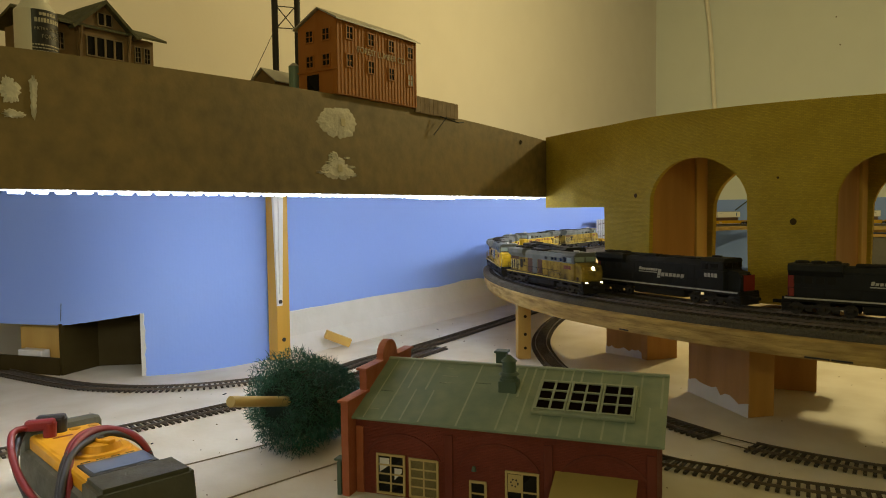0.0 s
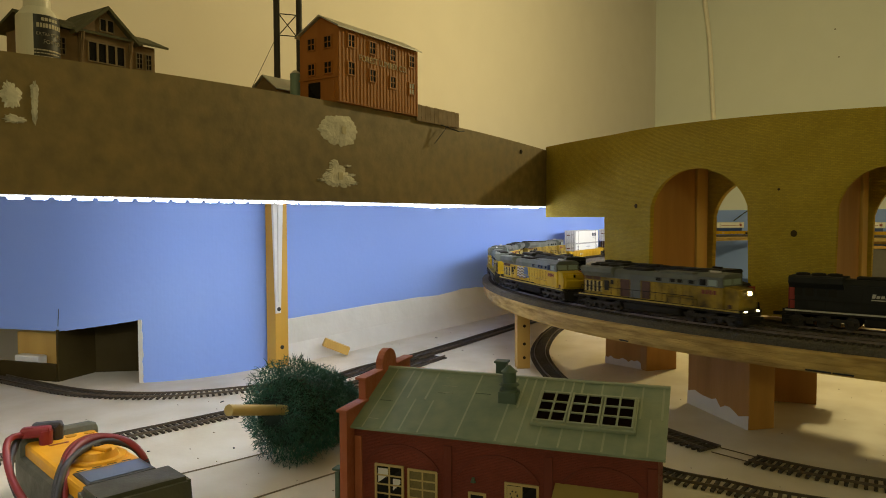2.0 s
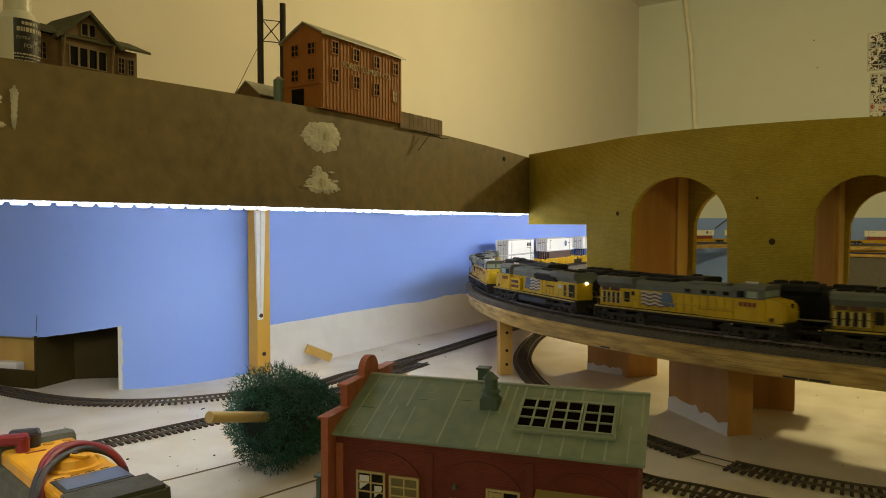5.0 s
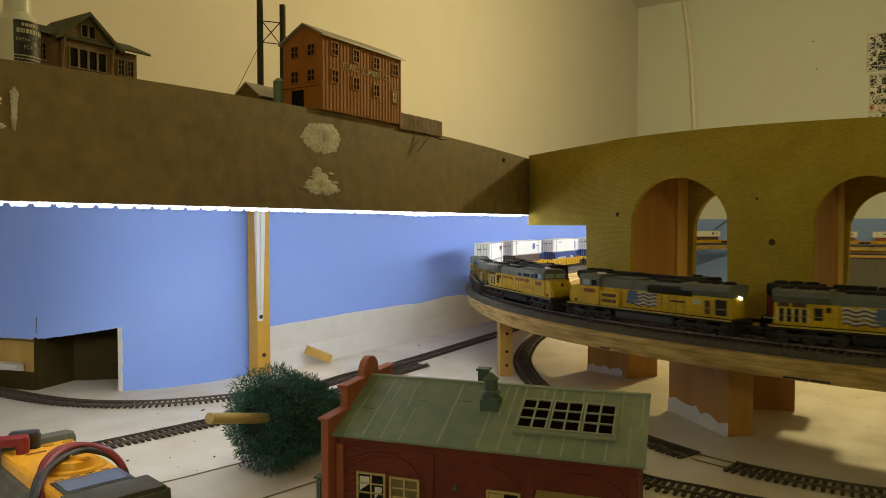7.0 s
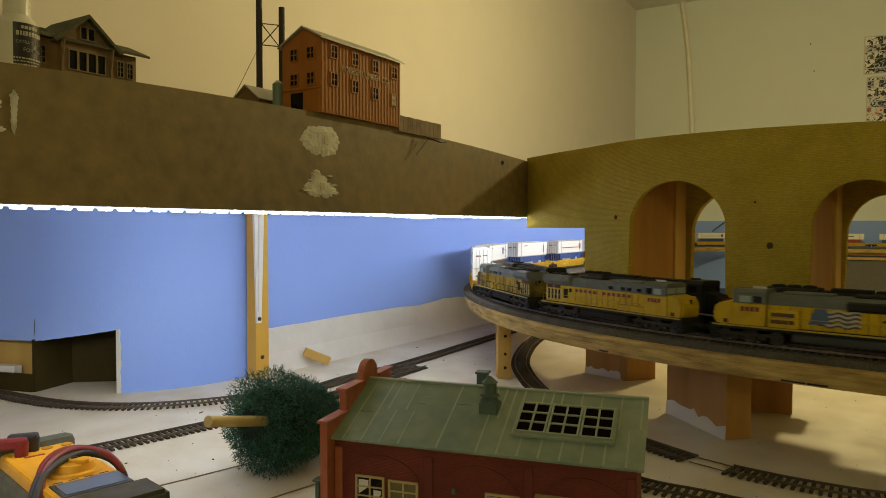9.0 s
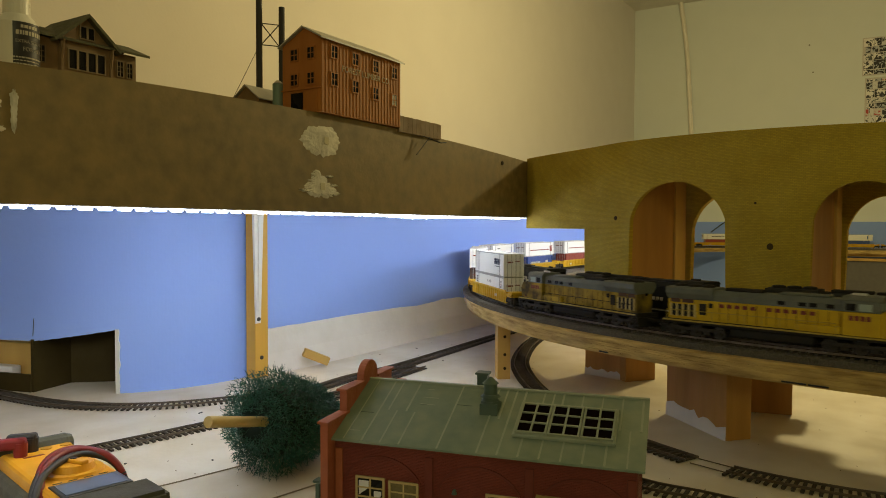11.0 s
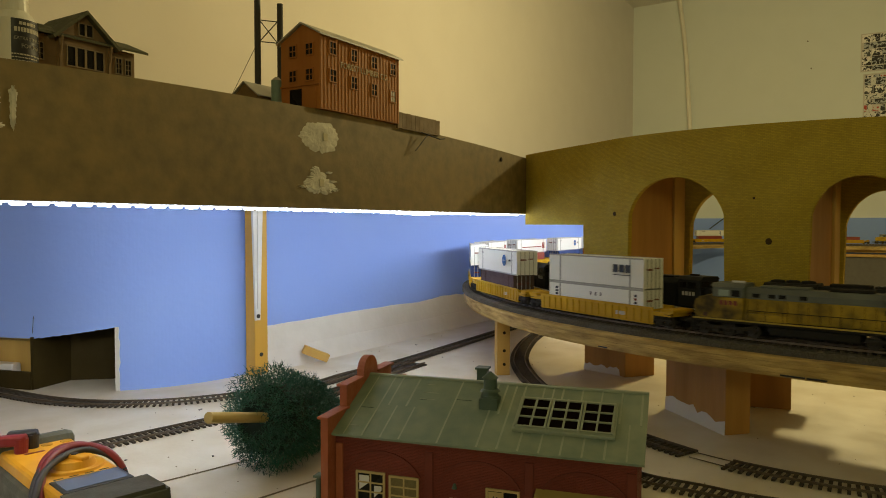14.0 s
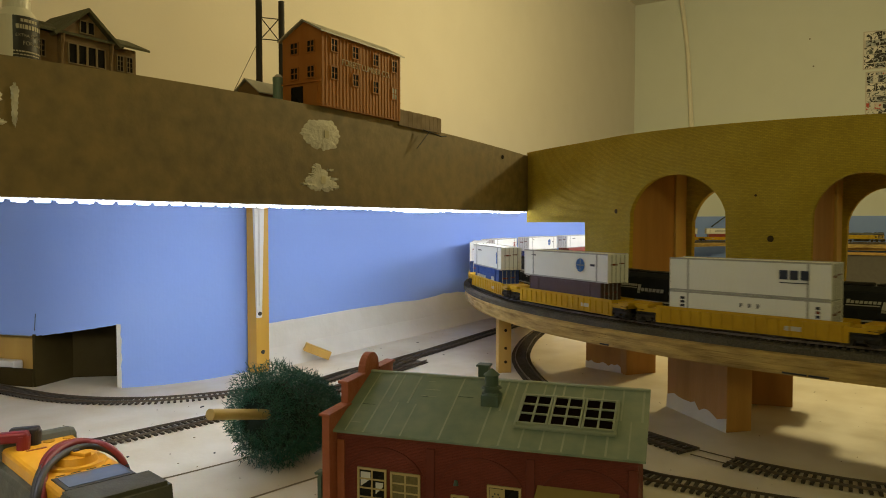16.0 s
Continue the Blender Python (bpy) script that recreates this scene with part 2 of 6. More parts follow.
# ---- room and benches ----
def slab(name, x0, x1, y0, y1, z0, z1, material, m=WALL, label="", category="", bevel=0.0, kind="structure"):
    bm = bmesh.new()
    box(bm, x0, x1, y0, y1, z0, z1, bevel)
    ob = part(name, bm, material, m=m)
    return tagged(ob, label, category, kind="" if kind == "thing" else kind)


# the floor is unseen, added to close the room below
slab("floor", -3.2, 4.8, -3.2, 1.6, -1.10, -1.0, mat("concrete_floor", (0.3, 0.29, 0.27), 0.7, scale=8), label="grey concrete basement floor", category="floor")
slab("ceiling", -3.2, 4.8, -3.2, 1.6, ROOM_TOP, ROOM_TOP + 0.1, mat("ceiling_paint", (0.75, 0.73, 0.66), 0.9, scale=8), label="white painted ceiling", category="ceiling")
slab("wall_north", -3.2, 4.68, 1.417, 1.517, -1.0, ROOM_TOP, CREAM, label="plain cream painted wall", category="wall")
# base tone is greyer and greener than on the cream walls
slab("wall_east", 4.583, 4.683, -3.2, 1.417, -1.0, ROOM_TOP, mat("grey_green_wall", (0.74, 0.79, 0.75), 0.8, other=(0.69, 0.74, 0.70), scale=9, amount=0.5, bump=0.15, bump_scale=150), label="plain grey green wall with conduit and posters", category="wall")
# west and south walls are unseen, added to close the room
slab("wall_west", -3.3, -3.2, -3.2, 1.6, -1.0, ROOM_TOP, CREAM, label="plain cream painted wall", category="wall")
slab("wall_south", -3.2, 4.68, -3.3, -3.2, -1.0, ROOM_TOP, CREAM, label="plain cream painted wall", category="wall")
slab("benchtop", -0.4, 2.2, -0.55, 1.08, -0.02, 0.0, TABLE, label="white painted plywood benchtop with scuffs and dust", category="benchtop")
slab("upper_shelf", -1.0, 2.15, 0.523, 1.20, 0.300, 0.318, PINE, label="wooden upper shelf carrying the lumber town", category="shelf")

# fascia board under the edge of the upper shelf
bm = bmesh.new()
n = 48
rows = []
for i in range(n + 1):
    u = -0.9 + 2.0 * i / n
    k = (u - 0.253) / 0.85
    top = 0.3295 + 0.013 * max(0, 1 - ((k - 0.45) / 0.55) ** 2) if -0.2 < k < 1.1 else 0.3295
    rows.append([bm.verts.new((u, y, z)) for y, z in ((0.517, 0.2365), (0.517, top), (0.523, top), (0.523, 0.2365))])
for a, b in zip(rows, rows[1:]):
    for j in range(4):
        bm.faces.new((a[j], b[j], b[(j + 1) % 4], a[(j + 1) % 4]))
bm.faces.new(rows[0]), bm.faces.new(rows[-1])
fascia = tagged(part("fascia", bm, FASCIA, m=WALL), "dark brown hardboard shelf fascia with white filler patches", "fascia", kind="structure")

# diode strip under the fascia
strip = thing("light_strip", "white adhesive light strip glowing under the shelf edge", "light strip", WALL)
bm = bmesh.new()
box(bm, -0.9, 2.1, 0.5232, 0.5280, 0.2352, 0.2362)
part("tape", bm, glow("strip_glow", (0.9, 0.95, 1.0), 2.5), strip)
dot = bmesh.new()
box(dot, -0.0050, 0.0050, -0.003, 0.003, -0.0014, 0.0014, 0.0012)
dot_mesh = mesh_of("diode", dot, DIODE)
for i in range(118):
    d = new("diode", dot_mesh)
    d.parent = strip
    d.matrix_basis = pose(-0.88 + i * 0.0167, 0.5262, 0.2347 - 0.002 * math.exp(-((i * 0.0167 - 1.66) / 0.05) ** 2))

# blue backdrop with a cut opening; the opening spans u 0.36..0.52
def backdrop():
    ob = thing("backdrop", "sky blue painted backdrop panel with white plaster hills", "backdrop", WALL, kind="structure")
    bm = bmesh.new()
    box(bm, 0.745, 2.30, 0.79, 0.796, 0.0, 0.300)
    part("panel", bm, SKYBLUE, ob)
    bm = bmesh.new()
    prev = None
    for i in range(51):
        u = 0.752 + i * 0.03
        h = 0.065 + 0.006 * noise.noise((u * 9, 0, 0)) + 0.003 * noise.noise((u * 30, 3, 0))
        cur = [bm.verts.new((u, 0.768 + 0.006 * noise.noise((u * 6, 5, 0)), 0)), bm.verts.new((u, 0.782, h * 0.45)), bm.verts.new((u, 0.7885, h)), bm.verts.new((u, 0.79, h + 0.001))]
        if prev:
            for j in range(3):
                bm.faces.new((prev[j], cur[j], cur[j + 1], prev[j + 1]))
        prev = cur
    part("hill", bm, PLASTER, ob, "rough white plaster along the bottom")


backdrop()

# the backdrop's end turns towards the aisle; the opening is cut in it
LEFT = pose(-0.7788, 1.0052, 0, 0, 0, -16)
left_panel = thing("backdrop", "sky blue painted backdrop panel with a rough cut opening", "backdrop", LEFT, kind="structure")
bm = bmesh.new()
prism(bm, [(0, 0), (0.005, 0), (0.005, 1), (0, 1)], -0.5, 0.250)
for v in bm.verts:
    v.co.z = 0.300 if v.co.z > 0.5 else (0.060 if v.co.x < 0 else 0.068)
part("panel", bm, SKYBLUE, left_panel)
# long smooth bend between the two runs, cut through by the opening
a, b = LEFT @ Vector((0.250, 0, 0)), WALL @ Vector((0.745, 0.79, 0))
p, q = WALL.inverted() @ a, WALL.inverted() @ (LEFT @ Vector((0.480, 0, 0)))
c = WALL @ Vector((p.x + (q.x - p.x) * (0.79 - p.y) / (q.y - p.y), 0.79, 0))


def bend_at(t):
    return (1 - t) ** 2 * a + 2 * t * (1 - t) * c + t * t * b, (2 * (1 - t) * (c - a) + 2 * t * (b - c)).normalized()


CUT = min((i / 400 for i in range(400)), key=lambda t: abs(bend_at(t)[0].x / bend_at(t)[0].y + 0.4605))
back = LEFT.inverted()
bm = bmesh.new()
prev = None
for t in sorted([i / 60 for i in range(61)] + [CUT - 0.0001, CUT]):
    p, d = bend_at(t)
    n = Vector((-d.y, d.x, 0)) * 0.005
    low = Vector((0, 0, 0 if t >= CUT else 0.068 + 0.016 * t / CUT + 0.0012 * noise.noise((t * 40, 0, 0))))
    cur = [bm.verts.new(back @ q) for q in (p + low, p + Vector((0, 0, 0.300)), p + n + Vector((0, 0, 0.300)), p + n + low)]
    if prev:
        for k in range(4):
            bm.faces.new((prev[k], cur[k], cur[(k + 1) % 4], prev[(k + 1) % 4]))
    prev = cur
part("bend", bm, SKYBLUE, left_panel)
CUT_POINT = back @ bend_at(CUT)[0]

# deck of the loop
def ring(bm, line, y0, y1, z0, z1):
    sweep(bm, [(x, y, 0) for x, y, _ in line], [(y0, z0), (y1, z0), (y1, z1), (y0, z1)])


DECK_LINE = line3(S0 - RUN + 0.05, R_MAIN * radians(352), 0, 0.03)
bm = bmesh.new()
prev = None
for i, (x, y, _) in enumerate(DECK_LINE):
    p, q = Vector(DECK_LINE[max(i - 1, 0)]), Vector(DECK_LINE[min(i + 1, len(DECK_LINE) - 1)])
    d = (q - p).normalized()
    left = Vector((-d.y, d.x, 0))
    a = math.degrees(math.atan2(y - LOOP.y, x - LOOP.x)) % 360
    lip = -0.037 + 0.014 * max(0.0, min(1.0, (208 - a) / 25)) + 0.0008 * noise.noise((x * 40, y * 40, 0))
    cur = [bm.verts.new(Vector((x, y, 0)) + left * o + Vector((0, 0, z))) for o, z in ((lip + 0.002, 0.0845), (0.16, 0.0845), (0.16, 0.1022), (lip + 0.0005, 0.1022), (lip - 0.0004, 0.1008), (lip - 0.0002, 0.0984), (lip + 0.0006, 0.0982), (lip + 0.0005, 0.0976), (lip - 0.0002, 0.0974), (lip - 0.0006, 0.0940), (lip + 0.0005, 0.0938), (lip + 0.0004, 0.0932), (lip + 0.0001, 0.0930), (lip, 0.0890), (lip + 0.0009, 0.0888), (lip + 0.0009, 0.0882), (lip + 0.0006, 0.0880))]
    if prev:
        for j in range(17):
            bm.faces.new((prev[j], cur[j], cur[(j + 1) % 17], prev[(j + 1) % 17]))
    else:
        bm.faces.new(cur)
    prev = cur
bm.faces.new(prev)
deck = tagged(part("deck", bm, PLY), "raw plywood roadbed deck with a rough sawn edge", "deck", kind="structure")
bm = bmesh.new()
ring(bm, DECK_LINE, -0.026, 0.082, 0.1022, 0.1084)
tagged(part("roadbed", bm, BALLAST), "grey ballasted roadbed under two tracks", "roadbed", kind="structure")
track("track", line3(S0 - RUN + 0.05, R_MAIN * radians(352), 0.1084, 0.015), "weathered main line track on grey ballast")
track("track", arc_line(R_SIDE, 150, 350, 0.1084, 0.015), "inner siding track on grey ballast")

# ---- viaduct of brick sheet, two faces ----
def viaduct_face(r, arches, a_low, a_high, top, low, notch, thick, name, parent):
    """arches: (middle angle, half width, crown height) on a curved wall; notch: the angle up to which the wall stops at low."""
    bm = bmesh.new()
    uv = bm.loops.layers.uv.new("UVMap")
    n = int(radians(a_high - a_low) * r / 0.003)
    cols = []
    for i in range(n + 1):
        a = a_low + (a_high - a_low) * i / n
        z = 0.1084
        if a < notch:
            z = low
        for mid, half, crown, rise in arches:
            x = radians(a - mid) * r
            if abs(x) < half:
                z = max(z, crown - rise + rise * math.sqrt(1 - (x / half) ** 2))
        ca, sa = math.cos(radians(a)), math.sin(radians(a))
        dip = 0.0105 * max(0.0, min(1.0, (a - 203) / 30)) ** 1.4
        rr = r
        if a < 200 and notch > 190.5:
            rr = r + 0.0387 * ((200 - a) / 16.1) ** 1.5
        cols.append([(LOOP.x + q * ca, LOOP.y + q * sa, zz, radians(a) * r) for q, zz in ((rr, z), (rr, top - dip), (rr - thick, top - dip), (rr - thick, z))])
    verts = [[bm.verts.new(p[:3]) for p in c] for c in cols]
    for (a, ca), (b, cb) in zip(zip(verts, cols), zip(verts[1:], cols[1:])):
        for j in range(4):
            k = (j + 1) % 4
            f = bm.faces.new((a[j], b[j], b[k], a[k]))
            for l, p in zip(f.loops, (ca[j], cb[j], cb[k], ca[k])):
                l[uv].uv = (p[3], p[2])
    bm.faces.new(verts[0]), bm.faces.new(verts[-1])
    return part(name, bm, OLIVE, parent)


viaduct = thing("viaduct", "olive brown brick-sheet viaduct wall with round arches", "viaduct", kind="structure")
ARCHES = ((211.63, 0.076, 0.2775, 0.062), (229.4, 0.049, 0.2690, 0.053), (241.5, 0.049, 0.2735, 0.053))
viaduct_face(R_ARCH, ARCHES, 183.5, 300, 0.3355, 0.2185, 197.2, 0.006, "front_wall", viaduct)
viaduct_face(0.595, tuple((a + 0.5, w * 0.86, c - 0.012, h) for a, w, c, h in ARCHES), 200, 300, 0.330, 0.21, 190, 0.006, "back_wall", viaduct)
bm = bmesh.new()
ring(bm, arc_line(R_ARCH, 177, 300, 0), 0.007, 0.093, 0.306, 0.318)
part("deck_board", bm, PINE_DARK, viaduct, "stained board deck between the walls")

# ---- posts and blocks under the deck ----
def post_with_holes():
    ob = thing("support_post", "narrow pine support post with drilled holes", "post", pose(0.0885, 1.035, 0, 0, 0, 8))
    bm = bmesh.new()
    box(bm, -0.0095, 0.0095, -0.009, 0.009, 0, 0.0843, 0.0008)
    part("shaft", bm, PINE, ob)
    for z in (0.016, 0.036, 0.062):
        bm = bmesh.new()
        cyl(bm, 0.0022, 0.0022, 0.0012, pose(0.001, -0.0088, z, 90), 12)
        part("screw_hole", bm, KNOT, ob)


post_with_holes()


def block(name, label, x, y, rz, w, d, h, material, hole=None, smear=False):
    ob = thing(name, label, "wood block", pose(x, y, 0, 0, 0, rz))
    bm = bmesh.new()
    box(bm, 0, w, 0, d, 0, h, 0.001)
    part("board", bm, material, ob)
    if hole:
        bm = bmesh.new()
        cyl(bm, 0.0032, 0.0032, 0.0012, pose(hole[0], 0.0004, hole[1], 90), 14)
        part("knot", bm, KNOT, ob)
    if smear:
        bm = bmesh.new()
        top = [(i / 14 * w, smear * (0.75 + 0.5 * noise.noise((i * 0.7, x * 9, 0)))) for i in range(15)]
        low = [bm.verts.new((u, -0.0008, 0.0)) for u, _ in top]
        up = [bm.verts.new((u, -0.0004, z)) for u, z in top]
        for i in range(14):
            bm.faces.new((low[i], low[i + 1], up[i + 1], up[i]))
        part("plaster_smear", bm, PLASTER, ob, "white plaster smeared along the foot")
    return ob


ang = math.degrees(math.atan2(-0.108, 0.028))
block("support_block", "wide stained board block with plaster at its foot", 0.267, 0.84, ang, 0.112, 0.030, 0.0843, PINE_DARK, smear=0.020)
block("support_block", "stained board block with a dark knot and plaster flakes", 0.2157, 1.07, math.degrees(math.atan2(-0.052, 0.047)), 0.072, 0.05, 0.0843, PINE_DARK, hole=(0.036, 0.052), smear=0.014)
block("support_block", "shaded stained board block with a dark knot", 0.355, 0.855, -20, 0.062, 0.02, 0.0843, PINE_DARK, hole=(0.022, 0.055))
hanger = thing("hanging_cleat", "short pine cleat fixed under the deck", "wood block", pose(0.418, 0.862, 0.046, 0, 0, -20))
part("board", box(bmesh.new(), 0, 0.026, 0, 0.016, 0, 0.0384, 0.001), PINE_DARK, hanger)
part("face_strip", box(bmesh.new(), 0.0262, 0.032, 0.001, 0.015, 0.004, 0.0384, 0.0006), PINE, hanger, "pale pine strip")
block("support_block", "pine block behind the loop", 0.262, 1.01, 20, 0.05, 0.03, 0.0843, PINE_DARK)

# wooden partitions and posts inside the viaduct
for mid, half, crown, rise in ARCHES:
    for side, edge in ((-1, mid - math.degrees((half + 0.006) / R_ARCH)), (1, mid + math.degrees((half + 0.006) / R_ARCH))):
        m = Matrix.Translation((LOOP.x, LOOP.y, 0)) @ pose(0, 0, 0, 0, 0, edge)
        bm = bmesh.new()
        box(bm, 0.621, 0.693, -0.005, 0.005, 0.1086, 0.3055, 0.0005)
        part("partition", bm, PINE_DARK, viaduct, "stained plywood partition", m=m)
        bm = bmesh.new()
        box(bm, 0.6015, 0.620, -0.008, 0.008, 0.1086, 0.3055, 0.0008)
        part("inner_post", bm, PINE, viaduct, "pale pine post", m=m)
for a, z, r in ((203.2, 0.2335, 0.0034), (222.0, 0.2005, 0.0040), (220.6, 0.2485, 0.0015)):
    bm = bmesh.new()
    cyl(bm, r, r * 0.8, 0.0014, Matrix.Translation((LOOP.x, LOOP.y, 0)) @ pose(0, 0, 0, 0, 0, a) @ pose(R_ARCH - 0.0006, 0, z, 0, 90), 14)
    part("knot", bm, mat("drilled_hole", (0.075, 0.05, 0.02), 0.8, spec=0.1), viaduct, "dark drilled hole")

# ---- shelf post and bracket at the backdrop ----
standard = thing("shelf_bracket", "white steel shelf bracket screwed to a yellow pine upright", "bracket", WALL @ pose(0.7335, 0.782, 0, 0, 0, 0))
bm = bmesh.new()
box(bm, -0.0115, 0.0135, -0.014, 0.005, 0.0, 0.2995, 0.001)
part("upright", bm, mat("yellow_pine", (0.62, 0.36, 0.05), 0.5, other=(0.5, 0.27, 0.035), scale=40, stretch=(1, 1, 0.15)), standard, "yellow varnished pine upright")
bm = bmesh.new()
vs = [bm.verts.new(p) for p in ((-0.0112, -0.0145, 0.2995), (0.0112, -0.0145, 0.2995), (0.0045, -0.0145, 0.081), (-0.0045, -0.0145, 0.081), (-0.0112, -0.019, 0.2995), (0.0112, -0.019, 0.2995), (0.0045, -0.017, 0.081), (-0.0045, -0.017, 0.081))]
for f in ((4, 5, 6, 7), (0, 1, 5, 4), (1, 2, 6, 5), (2, 3, 7, 6), (3, 0, 4, 7), (0, 3, 2, 1)):
    bm.faces.new([vs[i] for i in f])
part("bracket_arm", bm, METAL_WHITE, standard, "white enamelled tapered steel arm", m=pose(-0.008, 0, 0))
bm = bmesh.new()
prism(bm, [(-0.0215, 0.2995), (-0.019, 0.2995), (-0.0172, 0.098), (-0.0187, 0.098)], -0.0018, 0.0018)
part("flute", bm, METAL_WHITE, standard, m=pose(-0.008, 0, 0))
for z in (0.087, 0.0):
    bm = bmesh.new()
    cyl(bm, 0.003, 0.003, 0.002, pose(-0.008 if z else 0.0, -0.0165 if z else -0.0135, z or 0.03, 90), 12)
    part("screw", bm, BLACK, standard)

# ---- opening in the backdrop with its liner ----
liner = thing("tunnel_liner", "dark brown hardboard liner box inside the cut opening", "tunnel liner", LEFT)
DARKB = mat("dark_hardboard", (0.050, 0.034, 0.008), 0.7, other=(0.022, 0.015, 0.005), scale=30, spec=0.15)
for nm, a, b, z0, z1 in (("right_panel", (CUT_POINT.x - 0.002, CUT_POINT.y + 0.006), (CUT_POINT.x - 0.035, CUT_POINT.y + 0.105), 0.0, 0.084), ("back_panel", (0.250, 0.062), (CUT_POINT.x - 0.024, CUT_POINT.y + 0.078), 0.0, 0.080), ("divider", (0.247, -0.002), (0.249, 0.078), 0.0, 0.070)):
    d = Vector((b[0] - a[0], b[1] - a[1]))
    bm = bmesh.new()
    box(bm, 0, d.length, -0.002, 0.002, z0, z1, m=pose(a[0], a[1], 0, 0, 0, math.degrees(math.atan2(d.y, d.x))))
    part(nm, bm, DARKB, liner)
bm = bmesh.new()
box(bm, 0.250, 0.366, 0.032, 0.13, 0.0845, 0.087)
part("top_panel", bm, DARKB, liner)
bm = bmesh.new()
prev = None
for i in range(19):
    z = i * 0.0047
    w = 0.0042 + 0.0025 * noise.noise((z * 90, 0, 2))
    cur = [bm.verts.new((CUT_POINT.x - 0.001, CUT_POINT.y - 0.0006, z)), bm.verts.new((CUT_POINT.x + w, CUT_POINT.y - 0.0008 + w * 0.35, z)), bm.verts.new((CUT_POINT.x + w, CUT_POINT.y + 0.0004 + w * 0.35, z))]
    if prev:
        for k in range(2):
            bm.faces.new((prev[k], cur[k], cur[k + 1], prev[k + 1]))
    prev = cur
part("torn_edge", bm, PLASTER, liner, "white torn plaster edge")
for x, h in ((0.248, 0.020),):
    bm = bmesh.new()
    rod(bm, (x, -0.001, 0.075), (x + 0.002, -0.001, 0.078 + h), 0.0004)
    part("wire_end", bm, BLACK, liner)
slab("low_kerb", -0.1, 0.246, -0.004, 0.0, 0.0, 0.0235, DARKB, m=LEFT, label="low dark brown board across the opening", category="board", kind="thing")
slab("wood_offcut", 0.150, 0.238, 0.022, 0.034, 0.0, 0.060, PINE, m=LEFT, label="pine offcut standing behind the opening", category="offcut", kind="thing", bevel=0.001)
slab("paper_scrap", 0.165, 0.208, 0.003, 0.018, 0.0, 0.031, METAL_WHITE, m=LEFT, label="white folded paper scraps behind the board", category="paper", kind="thing", bevel=0.002)
slab("wood_offcut", 0.176, 0.210, 0.06, 0.075, 0.0, 0.066, mat("yellow_offcut", (0.5, 0.34, 0.08), 0.6), m=LEFT, label="yellowish plywood offcut behind the opening", category="offcut", kind="thing", bevel=0.001)

# ---- filler patches on the fascia ----
FILLER = mat("white_filler", (0.76, 0.72, 0.60), 0.8, other=(0.36, 0.33, 0.26), scale=90, amount=0.9, bump=0.5, bump_scale=200)


def patch(u, z, ru, rz, seed, spiky):
    bm = bmesh.new()
    n = 72
    c = bm.verts.new((u, 0.5158, z))
    inner, outer = [], []
    for i in range(n):
        a = i * 2 * math.pi / n
        k = 1 + 0.22 * noise.noise((math.cos(a) * 1.6, math.sin(a) * 1.6, seed)) + spiky * noise.noise((math.cos(a) * 5, math.sin(a) * 5, seed + 5))
        inner.append(bm.verts.new((u + ru * 0.6 * k * math.cos(a), 0.5156, z + rz * 0.6 * k * math.sin(a))))
        outer.append(bm.verts.new((u + ru * k * math.cos(a), 0.5168, z + rz * k * math.sin(a))))
    for i in range(n):
        j = (i + 1) % n
        bm.faces.new((c, inner[i], inner[j]))
        bm.faces.new((inner[i], outer[i], outer[j], inner[j]))
    part("filler_patch", bm, FILLER, fascia, "rough white filler patch")


patch(0.583, 0.3125, 0.030, 0.0165, 1.0, 0.22)
patch(0.596, 0.3205, 0.010, 0.006, 12.0, 0.3)
patch(0.580, 0.2610, 0.024, 0.0095, 4.0, 0.35)
patch(0.578, 0.2690, 0.014, 0.0085, 14.0, 0.4)
patch(0.575, 0.2762, 0.008, 0.0050, 6.0, 0.4)
patch(0.600, 0.2575, 0.012, 0.0022, 8.0, 0.6)
patch(0.560, 0.2590, 0.011, 0.0016, 18.0, 0.6)
patch(0.602, 0.2660, 0.007, 0.0014, 21.0, 0.6)
patch(0.596, 0.2755, 0.006, 0.0012, 23.0, 0.6)
patch(0.250, 0.3040, 0.007, 0.0085, 2.0, 0.4)
patch(0.266, 0.3080, 0.0028, 0.0080, 3.0, 0.4)
patch(0.2655, 0.2960, 0.0022, 0.0100, 5.0, 0.4)
patch(0.252, 0.2880, 0.007, 0.0030, 9.0, 0.5)
bm = bmesh.new()
cyl(bm, 0.0035, 0.003, 0.001, pose(1.003, 0.5168, 0.321, 90), 12)
part("screw_hole", bm, KNOT, fascia)
for du, z in ((0.589, 0.3135), (0.583, 0.264)):
    bm = bmesh.new()
    box(bm, du - 0.0035, du + 0.0035, 0.5150, 0.5155, z - 0.004, z + 0.004, 0.0001)
    part("screw_plug", bm, mat("yellowed_filler", (0.6, 0.54, 0.36), 0.8), fascia, "yellowed screw plug")

# ---- conduit, posters and the far bench ----
conduit = thing("conduit", "cream painted conduit running up the wall", "conduit", WALL)
line = spline([(4.566, 1.046, 0.06), (4.566, 1.050, 0.70), (4.566, 1.062, 0.96), (4.566, 1.085, 1.30), (4.566, 1.125, ROOM_TOP), (4.566, 1.135, ROOM_TOP + 0.06)], 0.03)
tube(line, 0.0135, mat("cream_pipe", (0.88, 0.85, 0.74), 0.5, scale=20), "pipe", conduit)

